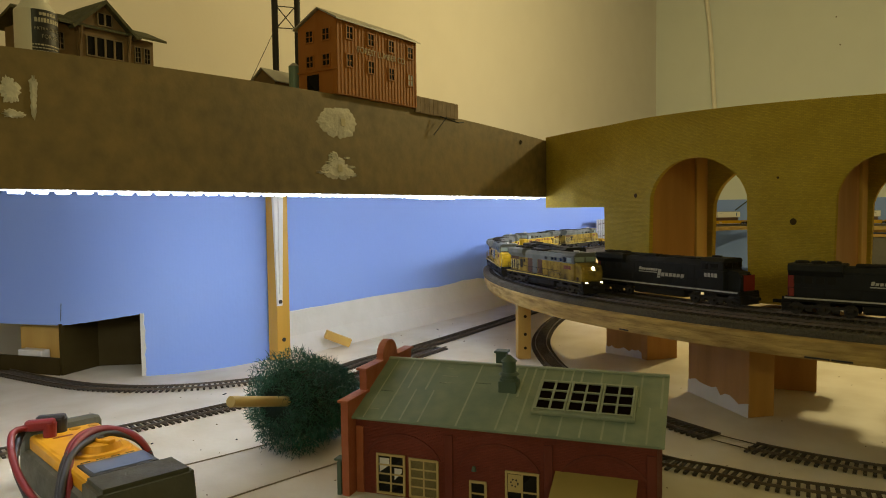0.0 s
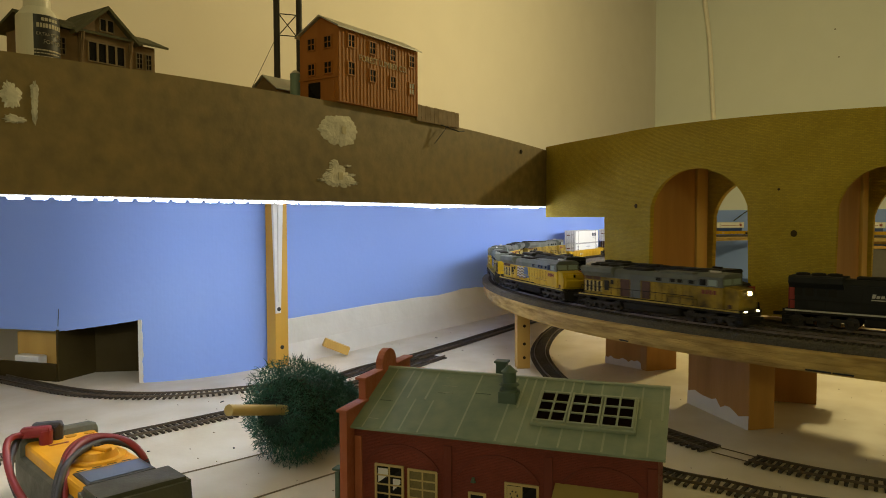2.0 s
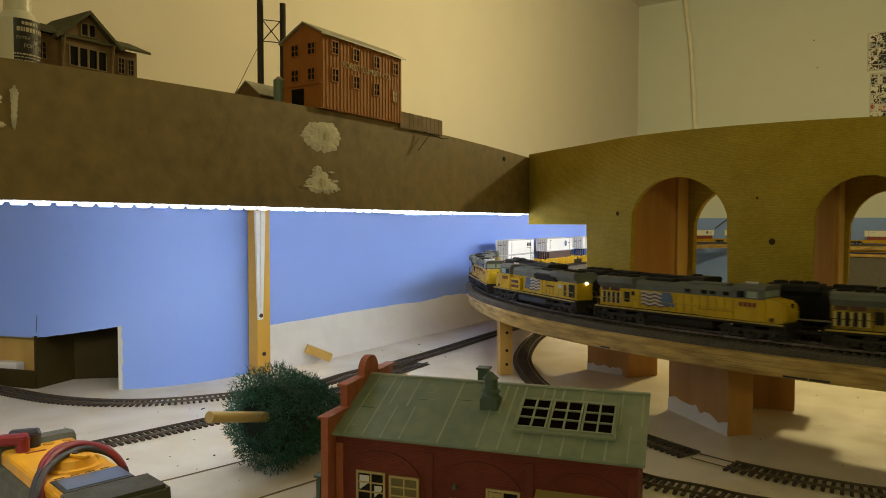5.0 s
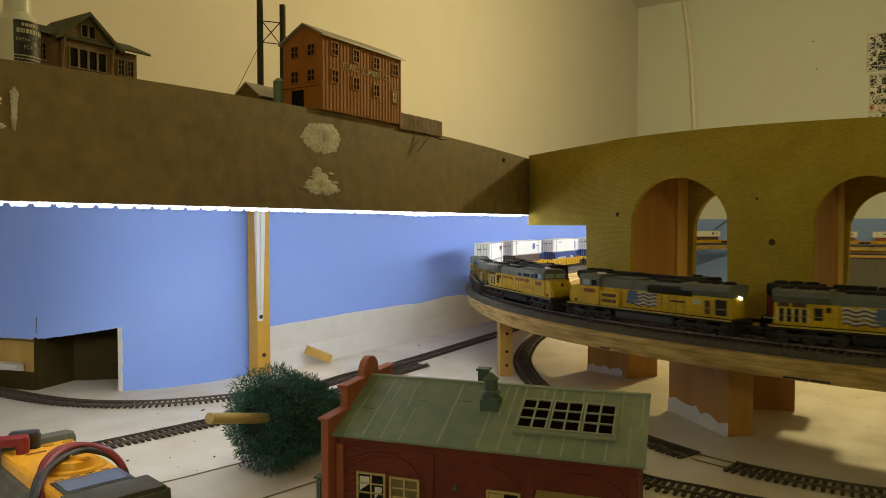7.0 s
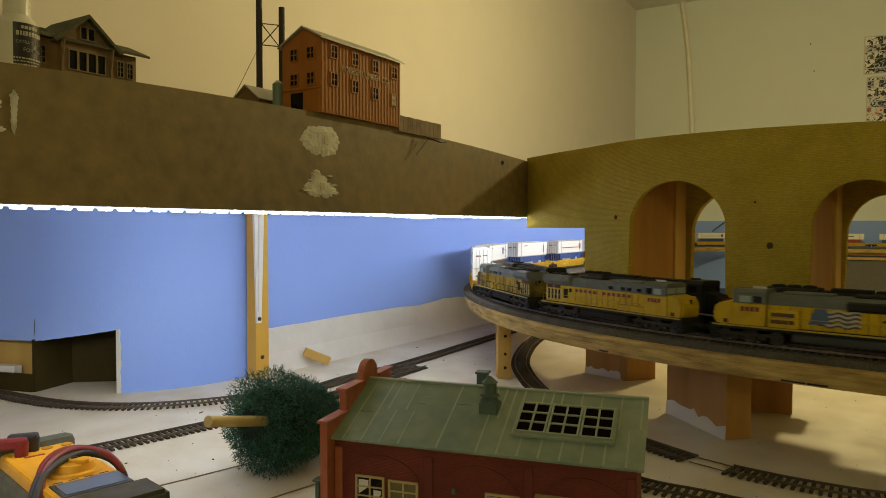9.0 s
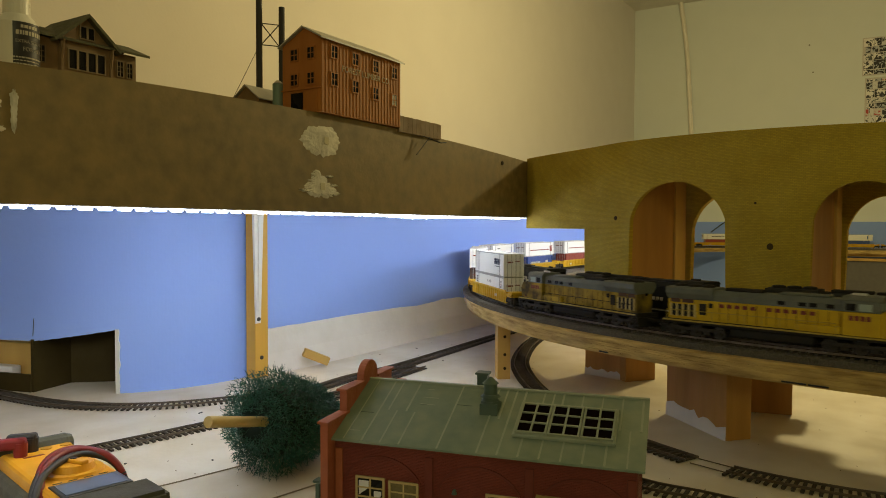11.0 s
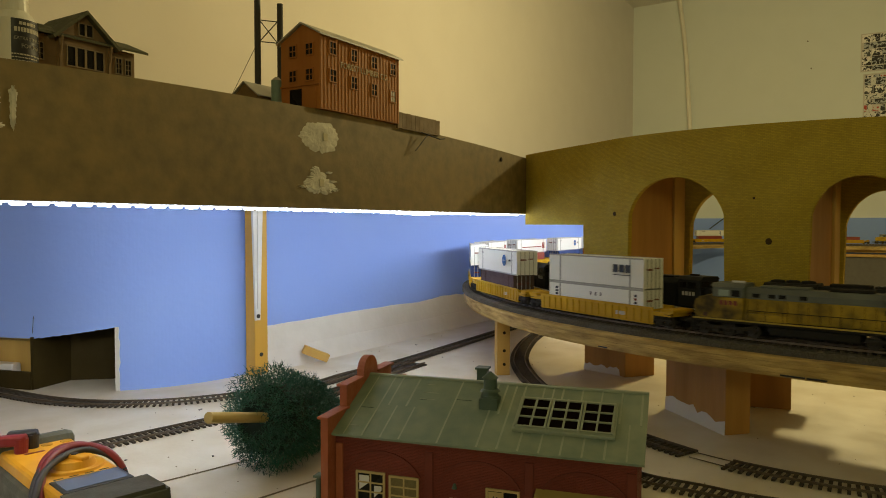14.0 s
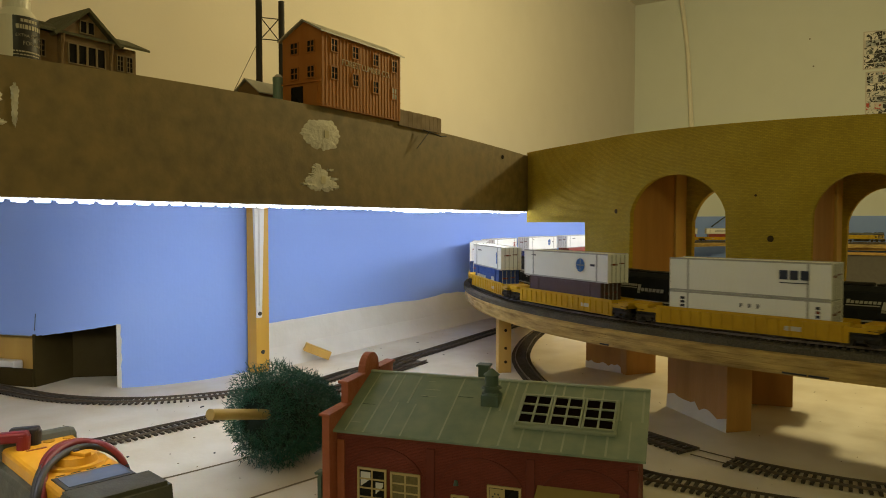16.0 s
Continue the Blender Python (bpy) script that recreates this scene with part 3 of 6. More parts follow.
def print_ink(name, dark, light, cut):
    """Printed drawing: irregular blots of ink on paper."""
    m = bpy.data.materials.get(name)
    if m:
        return m
    m = bpy.data.materials.new(name)
    m.use_nodes = True
    nt = m.node_tree
    bsdf = nt.nodes["Principled BSDF"]
    bsdf.inputs["Roughness"].default_value = 0.55
    co = nt.nodes.new("ShaderNodeTexCoord")
    no = nt.nodes.new("ShaderNodeTexNoise")
    no.inputs["Scale"].default_value = 48.0
    no.inputs["Detail"].default_value = 5.0
    no.inputs["Distortion"].default_value = 1.2
    ra = nt.nodes.new("ShaderNodeValToRGB")
    ra.color_ramp.elements[0].position = cut - 0.02
    ra.color_ramp.elements[0].color = dark + (1.0,)
    ra.color_ramp.elements[1].position = cut + 0.02
    ra.color_ramp.elements[1].color = light + (1.0,)
    nt.links.new(co.outputs["Object"], no.inputs["Vector"])
    nt.links.new(no.outputs["Fac"], ra.inputs["Fac"])
    nt.links.new(ra.outputs["Color"], bsdf.inputs["Base Color"])
    return m


def poster(y0, y1, z0, z1, seed, label):
    ob = thing("poster", label, "poster", WALL, "posters on the wall")
    bm = bmesh.new()
    box(bm, 4.578, 4.581, y0, y1, z0, z1)
    part("sheet", bm, mat("poster_paper", (0.62, 0.60, 0.55), 0.6, scale=30), ob)
    rnd = random.Random(seed)
    inks = [print_ink("print_black", (0.015, 0.015, 0.015), (0.80, 0.79, 0.74), 0.50),
            print_ink("print_grey", (0.06, 0.07, 0.06), (0.70, 0.70, 0.66), 0.45),
            print_ink("print_dark", (0.012, 0.012, 0.014), (0.45, 0.48, 0.50), 0.53),
            print_ink("print_red", (0.45, 0.05, 0.03), (0.65, 0.60, 0.55), 0.50)]
    z = z0 + 0.006
    while z < z1 - 0.012:
        h = min(rnd.uniform(0.02, 0.05), z1 - 0.004 - z)
        y = y0 + 0.008
        while y < y1 - 0.012:
            w = min(rnd.uniform(0.02, 0.06), y1 - 0.006 - y)
            bm = bmesh.new()
            box(bm, 4.5755, 4.5777, y, y + w, z, z + h - rnd.uniform(0.0, 0.004))
            part("picture_panel", bm, inks[rnd.choice((0, 0, 0, 1, 1, 2, 2, 3))], ob)
            y += w + 0.0025
        z += h + 0.0025


poster(-0.39, 0.147, 1.054, 1.262, 3, "black and white printed comic strip poster")
poster(-0.39, 0.132, 0.788, 1.042, 5, "printed poster with dark and red panels")

far_bench = thing("far_bench", "pine framed far bench with grey panels under the deck", "bench", WALL)
for z0, z1, nm in ((0.047, 0.062, "front_rail"), (-0.170, -0.135, "lower_rail")):
    bm = bmesh.new()
    box(bm, 4.272, 4.285, -2.5, 0.70, z0, z1, 0.001)
    part(nm, bm, PINE, far_bench)
for y in (-1.24, -0.85, -0.46, -0.07, 0.33, 0.68):
    bm = bmesh.new()
    box(bm, 4.270, 4.284, y - 0.016, y + 0.016, -0.134, 0.0465, 0.001)
    part("stile", bm, PINE, far_bench)
    bm = bmesh.new()
    box(bm, 4.284, 4.288, y + 0.017, y + 0.372, -0.134, 0.0465)
    part("panel", bm, mat("grey_panel", (0.16, 0.15, 0.13), 0.7) if y < 0.2 else SKYBLUE, far_bench)
bm = bmesh.new()
box(bm, 4.290, 4.56, -2.5, 0.70, 0.0705, 0.0842)
part("top_board", bm, PINE, far_bench)
slab("backdrop_east", 4.571, 4.581, -1.5, 1.40, -0.2, 0.2525, SKYBLUE, label="blue painted band along the far wall", category="backdrop")

# ---- tracks on the bench ----
def ground_track(points, label):
    return track("track", spline([(x, y, 0.0006) for x, y in points], 0.012), label)


ground_track([(-0.69, 0.985), (-0.572, 0.916), (-0.464, 0.865), (-0.364, 0.856), (-0.272, 0.889), (-0.181, 0.946), (-0.1336, 1.022), (-0.0575, 1.128), (0.096, 1.40), (0.18, 1.55)], "bare track curving along the backdrop")
ground_track([(-0.453, 0.591), (-0.400, 0.640), (-0.340, 0.690), (-0.256, 0.776), (-0.163, 0.876), (-0.0956, 1.00), (-0.032, 1.11)], "bare track leading into a turnout")
ground_track([(0.1927, 1.414), (0.1564, 1.30), (0.1277, 1.162), (0.122, 1.05), (0.1334, 0.925), (0.1715, 0.78), (0.2078, 0.7127), (0.2385, 0.664)], "curved track on dark roadbed")
ground_track([(0.262, 0.638), (0.273, 0.6275), (0.3088, 0.60), (0.3575, 0.5723), (0.43, 0.545)], "bare track curving under the deck")
ground_track([(0.13, 0.66), (0.171, 0.6026), (0.2134, 0.5747), (0.2462, 0.552), (0.33, 0.515)], "bare track beside the brick building")
bm = bmesh.new()
for o in (-0.0088, 0.0088):
    rod(bm, (0.2385 + o * 0.7, 0.664 + o * 0.7, 0.0022), (0.262 + o * 0.7, 0.638 + o * 0.7, 0.0022), 0.0006)
tagged(part("rail_joint", bm, RAIL), "bare rails bridging a gap between track ends", "rail")
# scored lines in the bench top
for pts in (((-0.30, 0.545), (-0.235, 0.600), (-0.168, 0.665)), ((-0.20, 0.50), (-0.16, 0.545), (-0.09, 0.62))):
    bm = bmesh.new()
    sweep(bm, spline([(x, y, 0.0003) for x, y in pts], 0.01), [(-0.0011, 0), (0.0011, 0), (0.0009, 0.0005), (-0.0009, 0.0005)])
    tagged(part("bench_seam", bm, mat("dark_seam", (0.2, 0.16, 0.09), 0.9)), "dark seam between the benchtop boards", "seam", kind="structure")
bm = bmesh.new()
box(bm, -0.021, 0.021, -0.006, 0.006, -0.0065, 0.0065, 0.0006, pose(-0.198, 1.112, 0.0160, 0, 24, 18))
tagged(part("wood_offcut", bm, PINE), "short pine offcut leaning on the plaster hill", "offcut")
rnd = random.Random(4)
for i in range(20):
    x, y = rnd.uniform(-0.3, 0.55), rnd.uniform(0.62, 1.35)
    if x > y * 0.56 - 0.05 or x < -0.34 + (y - 0.9) * 0.62:
        continue
    bm = bmesh.new()
    box(bm, 0, rnd.uniform(0.001, 0.006), 0, rnd.uniform(0.0008, 0.002), 0, 0.0008, m=pose(x, y, 0.0001, 0, 0, rnd.uniform(0, 180)))
    tagged(part("debris", bm, BLACK if i % 3 else TIE), "dark splinter lying on the benchtop", "debris", group="splinters on the bench")

bm = bmesh.new()
rod(bm, (4.562, 0.927, 0.189), (4.562, 0.868, 0.236), 0.003)
rod(bm, (4.562, 0.868, 0.236), (4.562, 0.80, 0.282), 0.003)
tagged(part("cable", bm, BLACK, m=WALL), "black cable hanging on the far blue wall", "cable")
# staple and split in the deck's edge
for a, w in ((227.9, 0.010), (229.2, 0.008), (214.5, 0.006)):
    bm = bmesh.new()
    box(bm, R_DECK - 0.0002, R_DECK + 0.0012, -w, w, 0.0862, 0.0875, m=Matrix.Translation((LOOP.x, LOOP.y, 0)) @ pose(0, 0, 0, 0, 0, a))
    part("split", bm, BLACK, deck, "dark split in the plywood edge")
# sawdust and crumbs
rnd = random.Random(9)
verts, faces = [], []
for i in range(280):
    x, y = rnd.uniform(-0.42, 0.62), rnd.uniform(0.5, 1.4)
    if -0.848 * x + 0.53 * y > 0.78 or (-0.09 < x < 0.16 and 0.44 < y < 0.66):
        continue
    r = rnd.uniform(0.0003, 0.0010)
    k = len(verts)
    a = rnd.uniform(0, 6)
    for j in range(4):
        verts.append((x + r * math.cos(a + j * 1.6) * rnd.uniform(0.6, 1.6), y + r * math.sin(a + j * 1.6), 0.0002))
    verts.append((x, y, r))
    faces += [(k + j, k + (j + 1) % 4, k + 4) for j in range(4)]
me = bpy.data.meshes.new("crumbs")
me.from_pydata(verts, [], faces)
me.materials.append(mat("brown_crumb", (0.16, 0.10, 0.05), 0.9))
tagged(new("crumbs", me), "brown sawdust crumbs scattered on the benchtop", "debris", kind="stuff")

for y, z in ((0.389, 1.104), (0.41, 1.26)):
    bm = bmesh.new()
    cyl(bm, 0.0045, 0.004, 0.004, WALL @ pose(4.580, y, z, 0, 90), 10)
    tagged(part("nail", bm, mat("nail_grey", (0.22, 0.21, 0.18), 0.5)), "dark nail head in the wall", "nail")

# ---- buildings on the upper shelf ----
WOOD_ORANGE = mat("orange_plank", (0.44, 0.165, 0.025), 0.6, other=(0.31, 0.105, 0.017), scale=60, stretch=(1, 1, 0.2), amount=0.9)
WOOD_BROWN = mat("brown_plank", (0.24, 0.155, 0.07), 0.7, other=(0.15, 0.095, 0.045), scale=70, amount=0.9)
MOSS = mat("moss_roof", (0.10, 0.10, 0.055), 0.85, other=(0.06, 0.055, 0.035), scale=80, bump=0.4)
TIN = mat("tin_roof", (0.42, 0.42, 0.40), 0.45, 0.4, scale=50)
DARKGLASS = mat("dark_window", (0.010, 0.009, 0.008), 0.3, spec=0.15)
STACK = mat("black_iron", (0.03, 0.028, 0.027), 0.6, other=(0.06, 0.045, 0.035), scale=90)
LETTER = mat("faded_white_letters", (0.60, 0.48, 0.32), 0.8)


def window(parent, m, w, h, nx, nz, frame_mat, glass=None, bar=0.0009, name="window"):
    """A sash on the plane y=0 of m, facing -y: surround, bars and a pane."""
    bm = bmesh.new()
    box(bm, -w / 2, w / 2, -0.0003, 0.0002, 0, h)
    win = part(name, bm, glass or DARKGLASS, parent, m=m)
    bm = bmesh.new()
    t = bar * 1.4
    box(bm, -w / 2 - t, -w / 2, -0.0012, 0.0002, -t, h + t), box(bm, w / 2, w / 2 + t, -0.0012, 0.0002, -t, h + t)
    box(bm, -w / 2, w / 2, -0.0012, 0.0002, -t, 0), box(bm, -w / 2, w / 2, -0.0012, 0.0002, h, h + t)
    for i in range(1, nx):
        x = -w / 2 + w * i / nx
        box(bm, x - bar / 2, x + bar / 2, -0.0008, 0.0001, 0, h)
    for i in range(1, nz):
        z = h * i / nz
        box(bm, -w / 2, w / 2, -0.0007, 0.00005, z - bar / 2, z + bar / 2)
    part("sash", bm, frame_mat, win)
    return win


def text_part(body, size, material, parent, m):
    cu = bpy.data.curves.new("lettering", "FONT")
    cu.body, cu.size, cu.extrude, cu.align_x = body, size, 0.0003, "CENTER"
    ob = bpy.data.objects.new("lettering", cu)
    scene.collection.objects.link(ob)
    me = bpy.data.meshes.new_from_object(ob.evaluated_get(bpy.context.evaluated_depsgraph_get()))
    bpy.data.objects.remove(ob)
    me.materials.clear()
    me.materials.append(material)
    ob = new("lettering", me)
    ob.parent, ob.matrix_basis = parent, m
    return ob


def lumber_mill():
    ob = thing("lumber_mill", "orange brown plank lumber mill overhanging the shelf edge", "model building", WALL @ pose(0.577, 0.512, 0.343))
    L, D, E, A = 0.144, 0.056, 0.0785, 0.0910
    bm = bmesh.new()
    prism(bm, [(0, 0), (D, 0), (D, E - 0.004), (0.024, A), (0, E)], 0, L)
    part("wall_shell", bm, WOOD_ORANGE, ob)
    bm = bmesh.new()
    box(bm, 0, 0.0022, -0.0006, 0.0002, 0.001, E - 0.0015)
    batten = mesh_of("batten", bm, WOOD_ORANGE)
    for i in range(25):
        o = new("batten", batten)
        o.parent, o.matrix_basis = ob, pose(0.001 + i * (L - 0.004) / 24, 0, 0)
    bm = bmesh.new()
    prism(bm, [(-0.004, E - 0.0015), (0.024, A + 0.0005), (D + 0.004, E - 0.006), (D + 0.004, E - 0.0045), (0.024, A + 0.0022), (-0.004, E + 0.0003)], -0.004, L + 0.004)
    part("roof", bm, TIN, ob, "pale weathered tin roof")
    for i, x in enumerate((0.018, 0.052, 0.089, 0.126)):
        window(ob, pose(x + (0.004 if i else 0.002), -0.0006, 0.0605 - 0.001 * i), 0.0095, 0.0125, 2, 2, WOOD_ORANGE)
        window(ob, pose(x + (0.004 if i else 0.002), -0.0006, 0.031 - 0.002 * i), 0.0095, 0.0125, 2, 2, WOOD_ORANGE, METAL_WHITE if i == 3 else None)
    for y in (0.014, 0.038):
        for z in (0.058, 0.031):
            window(ob, pose(-0.0003, y, z, 0, 0, -90), 0.0095, 0.0115, 2, 2, WOOD_ORANGE)
    bm = bmesh.new()
    box(bm, -0.0018, -0.0002, 0.0, D, 0.0255, 0.027)
    part("girt", bm, WOOD_ORANGE, ob)
    # doorway is a dark sheet on the wall, coloured as its unlit inside
    bm = bmesh.new()
    box(bm, -0.0008, 0.0002, 0.026, 0.043, 0.001, 0.0225)
    part("door", bm, DARKGLASS, ob, "open dark doorway")
    bm = bmesh.new()
    box(bm, -0.001, 0.0002, 0.005, L * 0.0 + 0.024, 0.001, 0.0225)
    part("sliding_door", bm, WOOD_ORANGE, ob)
    text_part("FOREST LUMBER CO.", 0.0094, LETTER, ob, pose(0.077, -0.0009, 0.0485, 90, 0, 0))
    for i in range(10):
        bm = bmesh.new()
        box(bm, L + 0.0005 + i * 0.0097, L + 0.0098 + i * 0.0097, 0.002, 0.05, -0.0045, 0.0155 - 0.0003 * (i % 2))
        part("deck_plank", bm, WOOD_BROWN, ob, "dark brown loading deck plank")
    bm = bmesh.new()
    box(bm, L, L + 0.003, 0.01, 0.022, 0.012, 0.040)
    part("chute", bm, WOOD_ORANGE, ob)
    bm = bmesh.new()
    box(bm, L + 0.010, L + 0.021, 0.02, 0.03, 0.0158, 0.027, 0.0004)
    part("crate", bm, mat("dark_green_paint", (0.03, 0.05, 0.035), 0.6), ob)
    bm = bmesh.new()
    rod(bm, (L + 0.065, -0.001, -0.005), (L + 0.035, -0.001, -0.030), 0.0006)
    part("wire", bm, BLACK, ob, "bent black hanging wire")
    bm = bmesh.new()
    rod(bm, (L + 0.050, 0.0, -0.005), (L + 0.075, -0.012, -0.012), 0.0008)
    rod(bm, (L + 0.075, -0.012, -0.012), (L + 0.088, -0.012, -0.010), 0.0008)
    part("wire", bm, BLACK, ob, "bent black hanging wire")
    # cleats that carry the overhanging floor back to the shelf
    bm = bmesh.new()
    for x in (0.01, 0.13):
        box(bm, x, x + 0.006, 0.012, 0.05, -0.0247, -0.0002)
    part("cleat", bm, WOOD_BROWN, ob)


lumber_mill()


def smokestack(u, y, h):
    ob = thing("smokestack", "tall black iron smokestack with cross bracing", "smokestack", WALL @ pose(u, y, 0.318), "pair of smokestacks")
    bm = bmesh.new()
    cyl(bm, 0.0042, 0.0040, h, pose(0, 0, 0), 14)
    part("pipe", bm, STACK, ob)
    bm = bmesh.new()
    cyl(bm, 0.006, 0.006, 0.006, pose(0, 0, 0), 14)
    part("base_ring", bm, STACK, ob)
    return ob


stack = smokestack(0.6725, 0.705, 0.30)
smokestack(0.6985, 0.690, 0.194)
bm = bmesh.new()
for z0, z1 in ((0.142, 0.170),):
    a0, a1, b0, b1 = (0.0035, 0, z0), (0.0035, 0, z1), (0.0225, -0.0135, z0), (0.0225, -0.0135, z1)
    for p, q in ((a0, b0), (a1, b1), (a0, b1), (a1, b0)):
        rod(bm, p, q, 0.0007)
part("cross_brace", bm, STACK, stack)
bm = bmesh.new()
rod(bm, (0, 0, 0.14), (-0.105, -0.03, 0.0), 0.0004)
rod(bm, (0.03, -0.013, 0.12), (0.005, -0.05, 0.0), 0.0003)
part("guy_wire", bm, STACK, stack)

shed = thing("boiler_shed", "low boiler shed with a pale tin roof", "model building", WALL @ pose(0.572, 0.60, 0.318))
bm = bmesh.new()
prism(bm, [(0, 0), (0.04, 0), (0.04, 0.047), (0.02, 0.062), (0, 0.047)], 0, 0.05, pose(0, 0, 0, 0, 0, 0))
part("wall_shell", bm, WOOD_BROWN, shed)
bm = bmesh.new()
prism(bm, [(-0.003, 0.0452), (0.02, 0.0622), (0.043, 0.0452), (0.043, 0.0465), (0.02, 0.0637), (-0.003, 0.0465)], -0.003, 0.053)
part("roof", bm, TIN, shed)
tank = thing("water_tank", "small pale green upright tank", "tank", WALL @ pose(0.584, 0.582, 0.318))
bm = bmesh.new()
cyl(bm, 0.0062, 0.0062, 0.062, pose(0, 0, 0), 18)
part("shell", bm, mat("pale_green_tank", (0.20, 0.30, 0.26), 0.5), tank)
bm = bmesh.new()
cyl(bm, 0.0066, 0.002, 0.004, pose(0, 0, 0.062), 18)
part("cap", bm, TIN, tank)


def depot():
    ob = thing("depot", "dark brown chalet style depot with mossy roofs", "model building", WALL @ pose(0.360, 0.695, 0.310))
    L = 0.124
    bm = bmesh.new()
    box(bm, 0, L, 0, 0.06, 0, 0.094)
    part("wall_shell", bm, WOOD_BROWN, ob)
    bm = bmesh.new()
    prism(bm, [(0.038, 0), (0.094, 0), (0.094, 0.094), (0.066, 0.120), (0.038, 0.094)], 0, 0.062, SWAP @ pose(-0.004, 0, 0))
    part("gable", bm, WOOD_BROWN, ob)
    bm = bmesh.new()
    prism(bm, [(-0.008, 0.0935), (0.03, 0.108), (0.072, 0.0935), (0.072, 0.096), (0.03, 0.111), (-0.008, 0.096)], -0.008, L + 0.012)
    part("main_roof", bm, MOSS, ob, "mossy green brown shingle roof")
    bm = bmesh.new()
    prism(bm, [(0.032, 0.0905), (0.066, 0.1205), (0.100, 0.0905), (0.102, 0.093), (0.066, 0.1245), (0.030, 0.093)], -0.010, 0.062, SWAP)
    part("cross_gable_roof", bm, MOSS, ob)
    for x in (0.040, 0.092):
        bm = bmesh.new()
        rod(bm, (x, -0.005, 0.075), (x, -0.009, 0.094), 0.0011)
        part("bracket", bm, WOOD_BROWN, ob)
        bm = bmesh.new()
        box(bm, x - 0.0015, x + 0.0015, -0.006, -0.0042, 0.0, 0.093)
        part("corner_post", bm, WOOD_BROWN, ob)
    PALE = mat("pale_sash", (0.24, 0.18, 0.10), 0.7)
    for x in (0.051, 0.061, 0.071, 0.081):
        window(ob, pose(x, -0.0042, 0.0675), 0.0078, 0.0185, 1, 1, PALE, bar=0.0008)
    for x in (0.0625, 0.0705):
        window(ob, pose(x, -0.0042, 0.0995), 0.006, 0.0115, 1, 1, PALE, bar=0.0007)
    for x in (0.012, 0.022, 0.105, 0.116):
        window(ob, pose(x, -0.0004, 0.0695), 0.0062, 0.0155, 2, 3, PALE, bar=0.0006)


depot()

bottle = thing("bottle", "white plastic bottle with a black printed label", "bottle", Matrix.Translation((-0.3875, 0.655, 0.3182)) @ pose(0, 0, 0, 0, 0, 22) @ Matrix.Diagonal((1, 1, 0.83, 1)))
WHITEPL = mat("white_plastic", (0.82, 0.80, 0.72), 0.35, scale=60, amount=0.3)
bm = bmesh.new()
cyl(bm, 0.0178, 0.0178, 0.103, pose(0, 0, 0), 40), cyl(bm, 0.0178, 0.0115, 0.010, pose(0, 0, 0.103), 40)
part("body", bm, WHITEPL, bottle)
bm = bmesh.new()
cyl(bm, 0.0115, 0.011, 0.018, pose(0, 0, 0.113), 30)
part("cap", bm, WHITEPL, bottle)
bm = bmesh.new()
prev = None
for i in range(25):
    a = radians(-92 + i * 5)
    cur = [bm.verts.new((0.0181 * math.cos(a), 0.0181 * math.sin(a), z)) for z in (0.034, 0.0965)]
    if prev:
        bm.faces.new((prev[0], cur[0], cur[1], prev[1]))
    prev = cur
label_part = part("label", bm, BLACK, bottle, "black printed label")
label_part.matrix_basis = Matrix.Diagonal((1.002, 1.002, 1.06, 1))
# lines of print, curved round the bottle
INK = mat("pale_ink", (0.6, 0.56, 0.45), 0.6)
for z, h, a0, a1 in ((0.0905, 0.0032, -72, -30), (0.0835, 0.0045, -84, -12), (0.0600, 0.0014, -92, -12), (0.0570, 0.001, -92, -20), (0.0525, 0.0022, -92, -10), (0.0475, 0.001, -80, -30)):
    bm = bmesh.new()
    a = a0
    rnd = random.Random(int(z * 1e5))
    while a < a1:
        b = a + rnd.uniform(4, 10)
        q = [bm.verts.new((0.0184 * math.cos(radians(k)), 0.0184 * math.sin(radians(k)), zz)) for k, zz in ((a, z), (b, z), (b, z + h), (a, z + h))]
        bm.faces.new(q)
        a = b + 2
    part("print_line", bm, INK, label_part)
for body, z, size in (("EXTRA STRENGTH", 0.0755, 0.0046), ("FOR MEN", 0.0675, 0.0058)):
    o = text_part(body, size, INK, label_part, Matrix())
    for v in o.data.vertices:
        a = radians(-36) + v.co.x * 0.82 / 0.0183
        v.co = Vector((0.0184 * math.cos(a), 0.0184 * math.sin(a), z + v.co.y))

# ---- brick building in front ----
BRICKRED = brick_paper("moulded_red_brick", (0.215, 0.036, 0.018), (0.14, 0.025, 0.014), 0.003, 0.0011)
BRICKLIGHT = mat("worn_red_brick", (0.40, 0.12, 0.05), 0.65, other=(0.24, 0.055, 0.026), scale=80, bump=0.3)
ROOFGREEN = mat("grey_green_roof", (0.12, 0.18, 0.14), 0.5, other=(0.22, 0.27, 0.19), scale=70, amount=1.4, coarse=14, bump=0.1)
VENTGREEN = mat("dark_green_vent", (0.06, 0.10, 0.075), 0.55, other=(0.10, 0.135, 0.09), scale=80)
SEAM = mat("pale_roof_seam", (0.33, 0.37, 0.28), 0.6, other=(0.17, 0.215, 0.16), scale=60)
CREAMW = mat("cream_window_paint", (0.52, 0.40, 0.17), 0.5, scale=60)
# near-black pane colour stands for the unlit space behind the skylight
UNLIT_PANE = mat("unlit_inside", (0.006, 0.003, 0.002), 0.95, other=(0.012, 0.006, 0.004), spec=0.02)
AWN = mat("ochre_panel", (0.36, 0.27, 0.075), 0.55, scale=30)


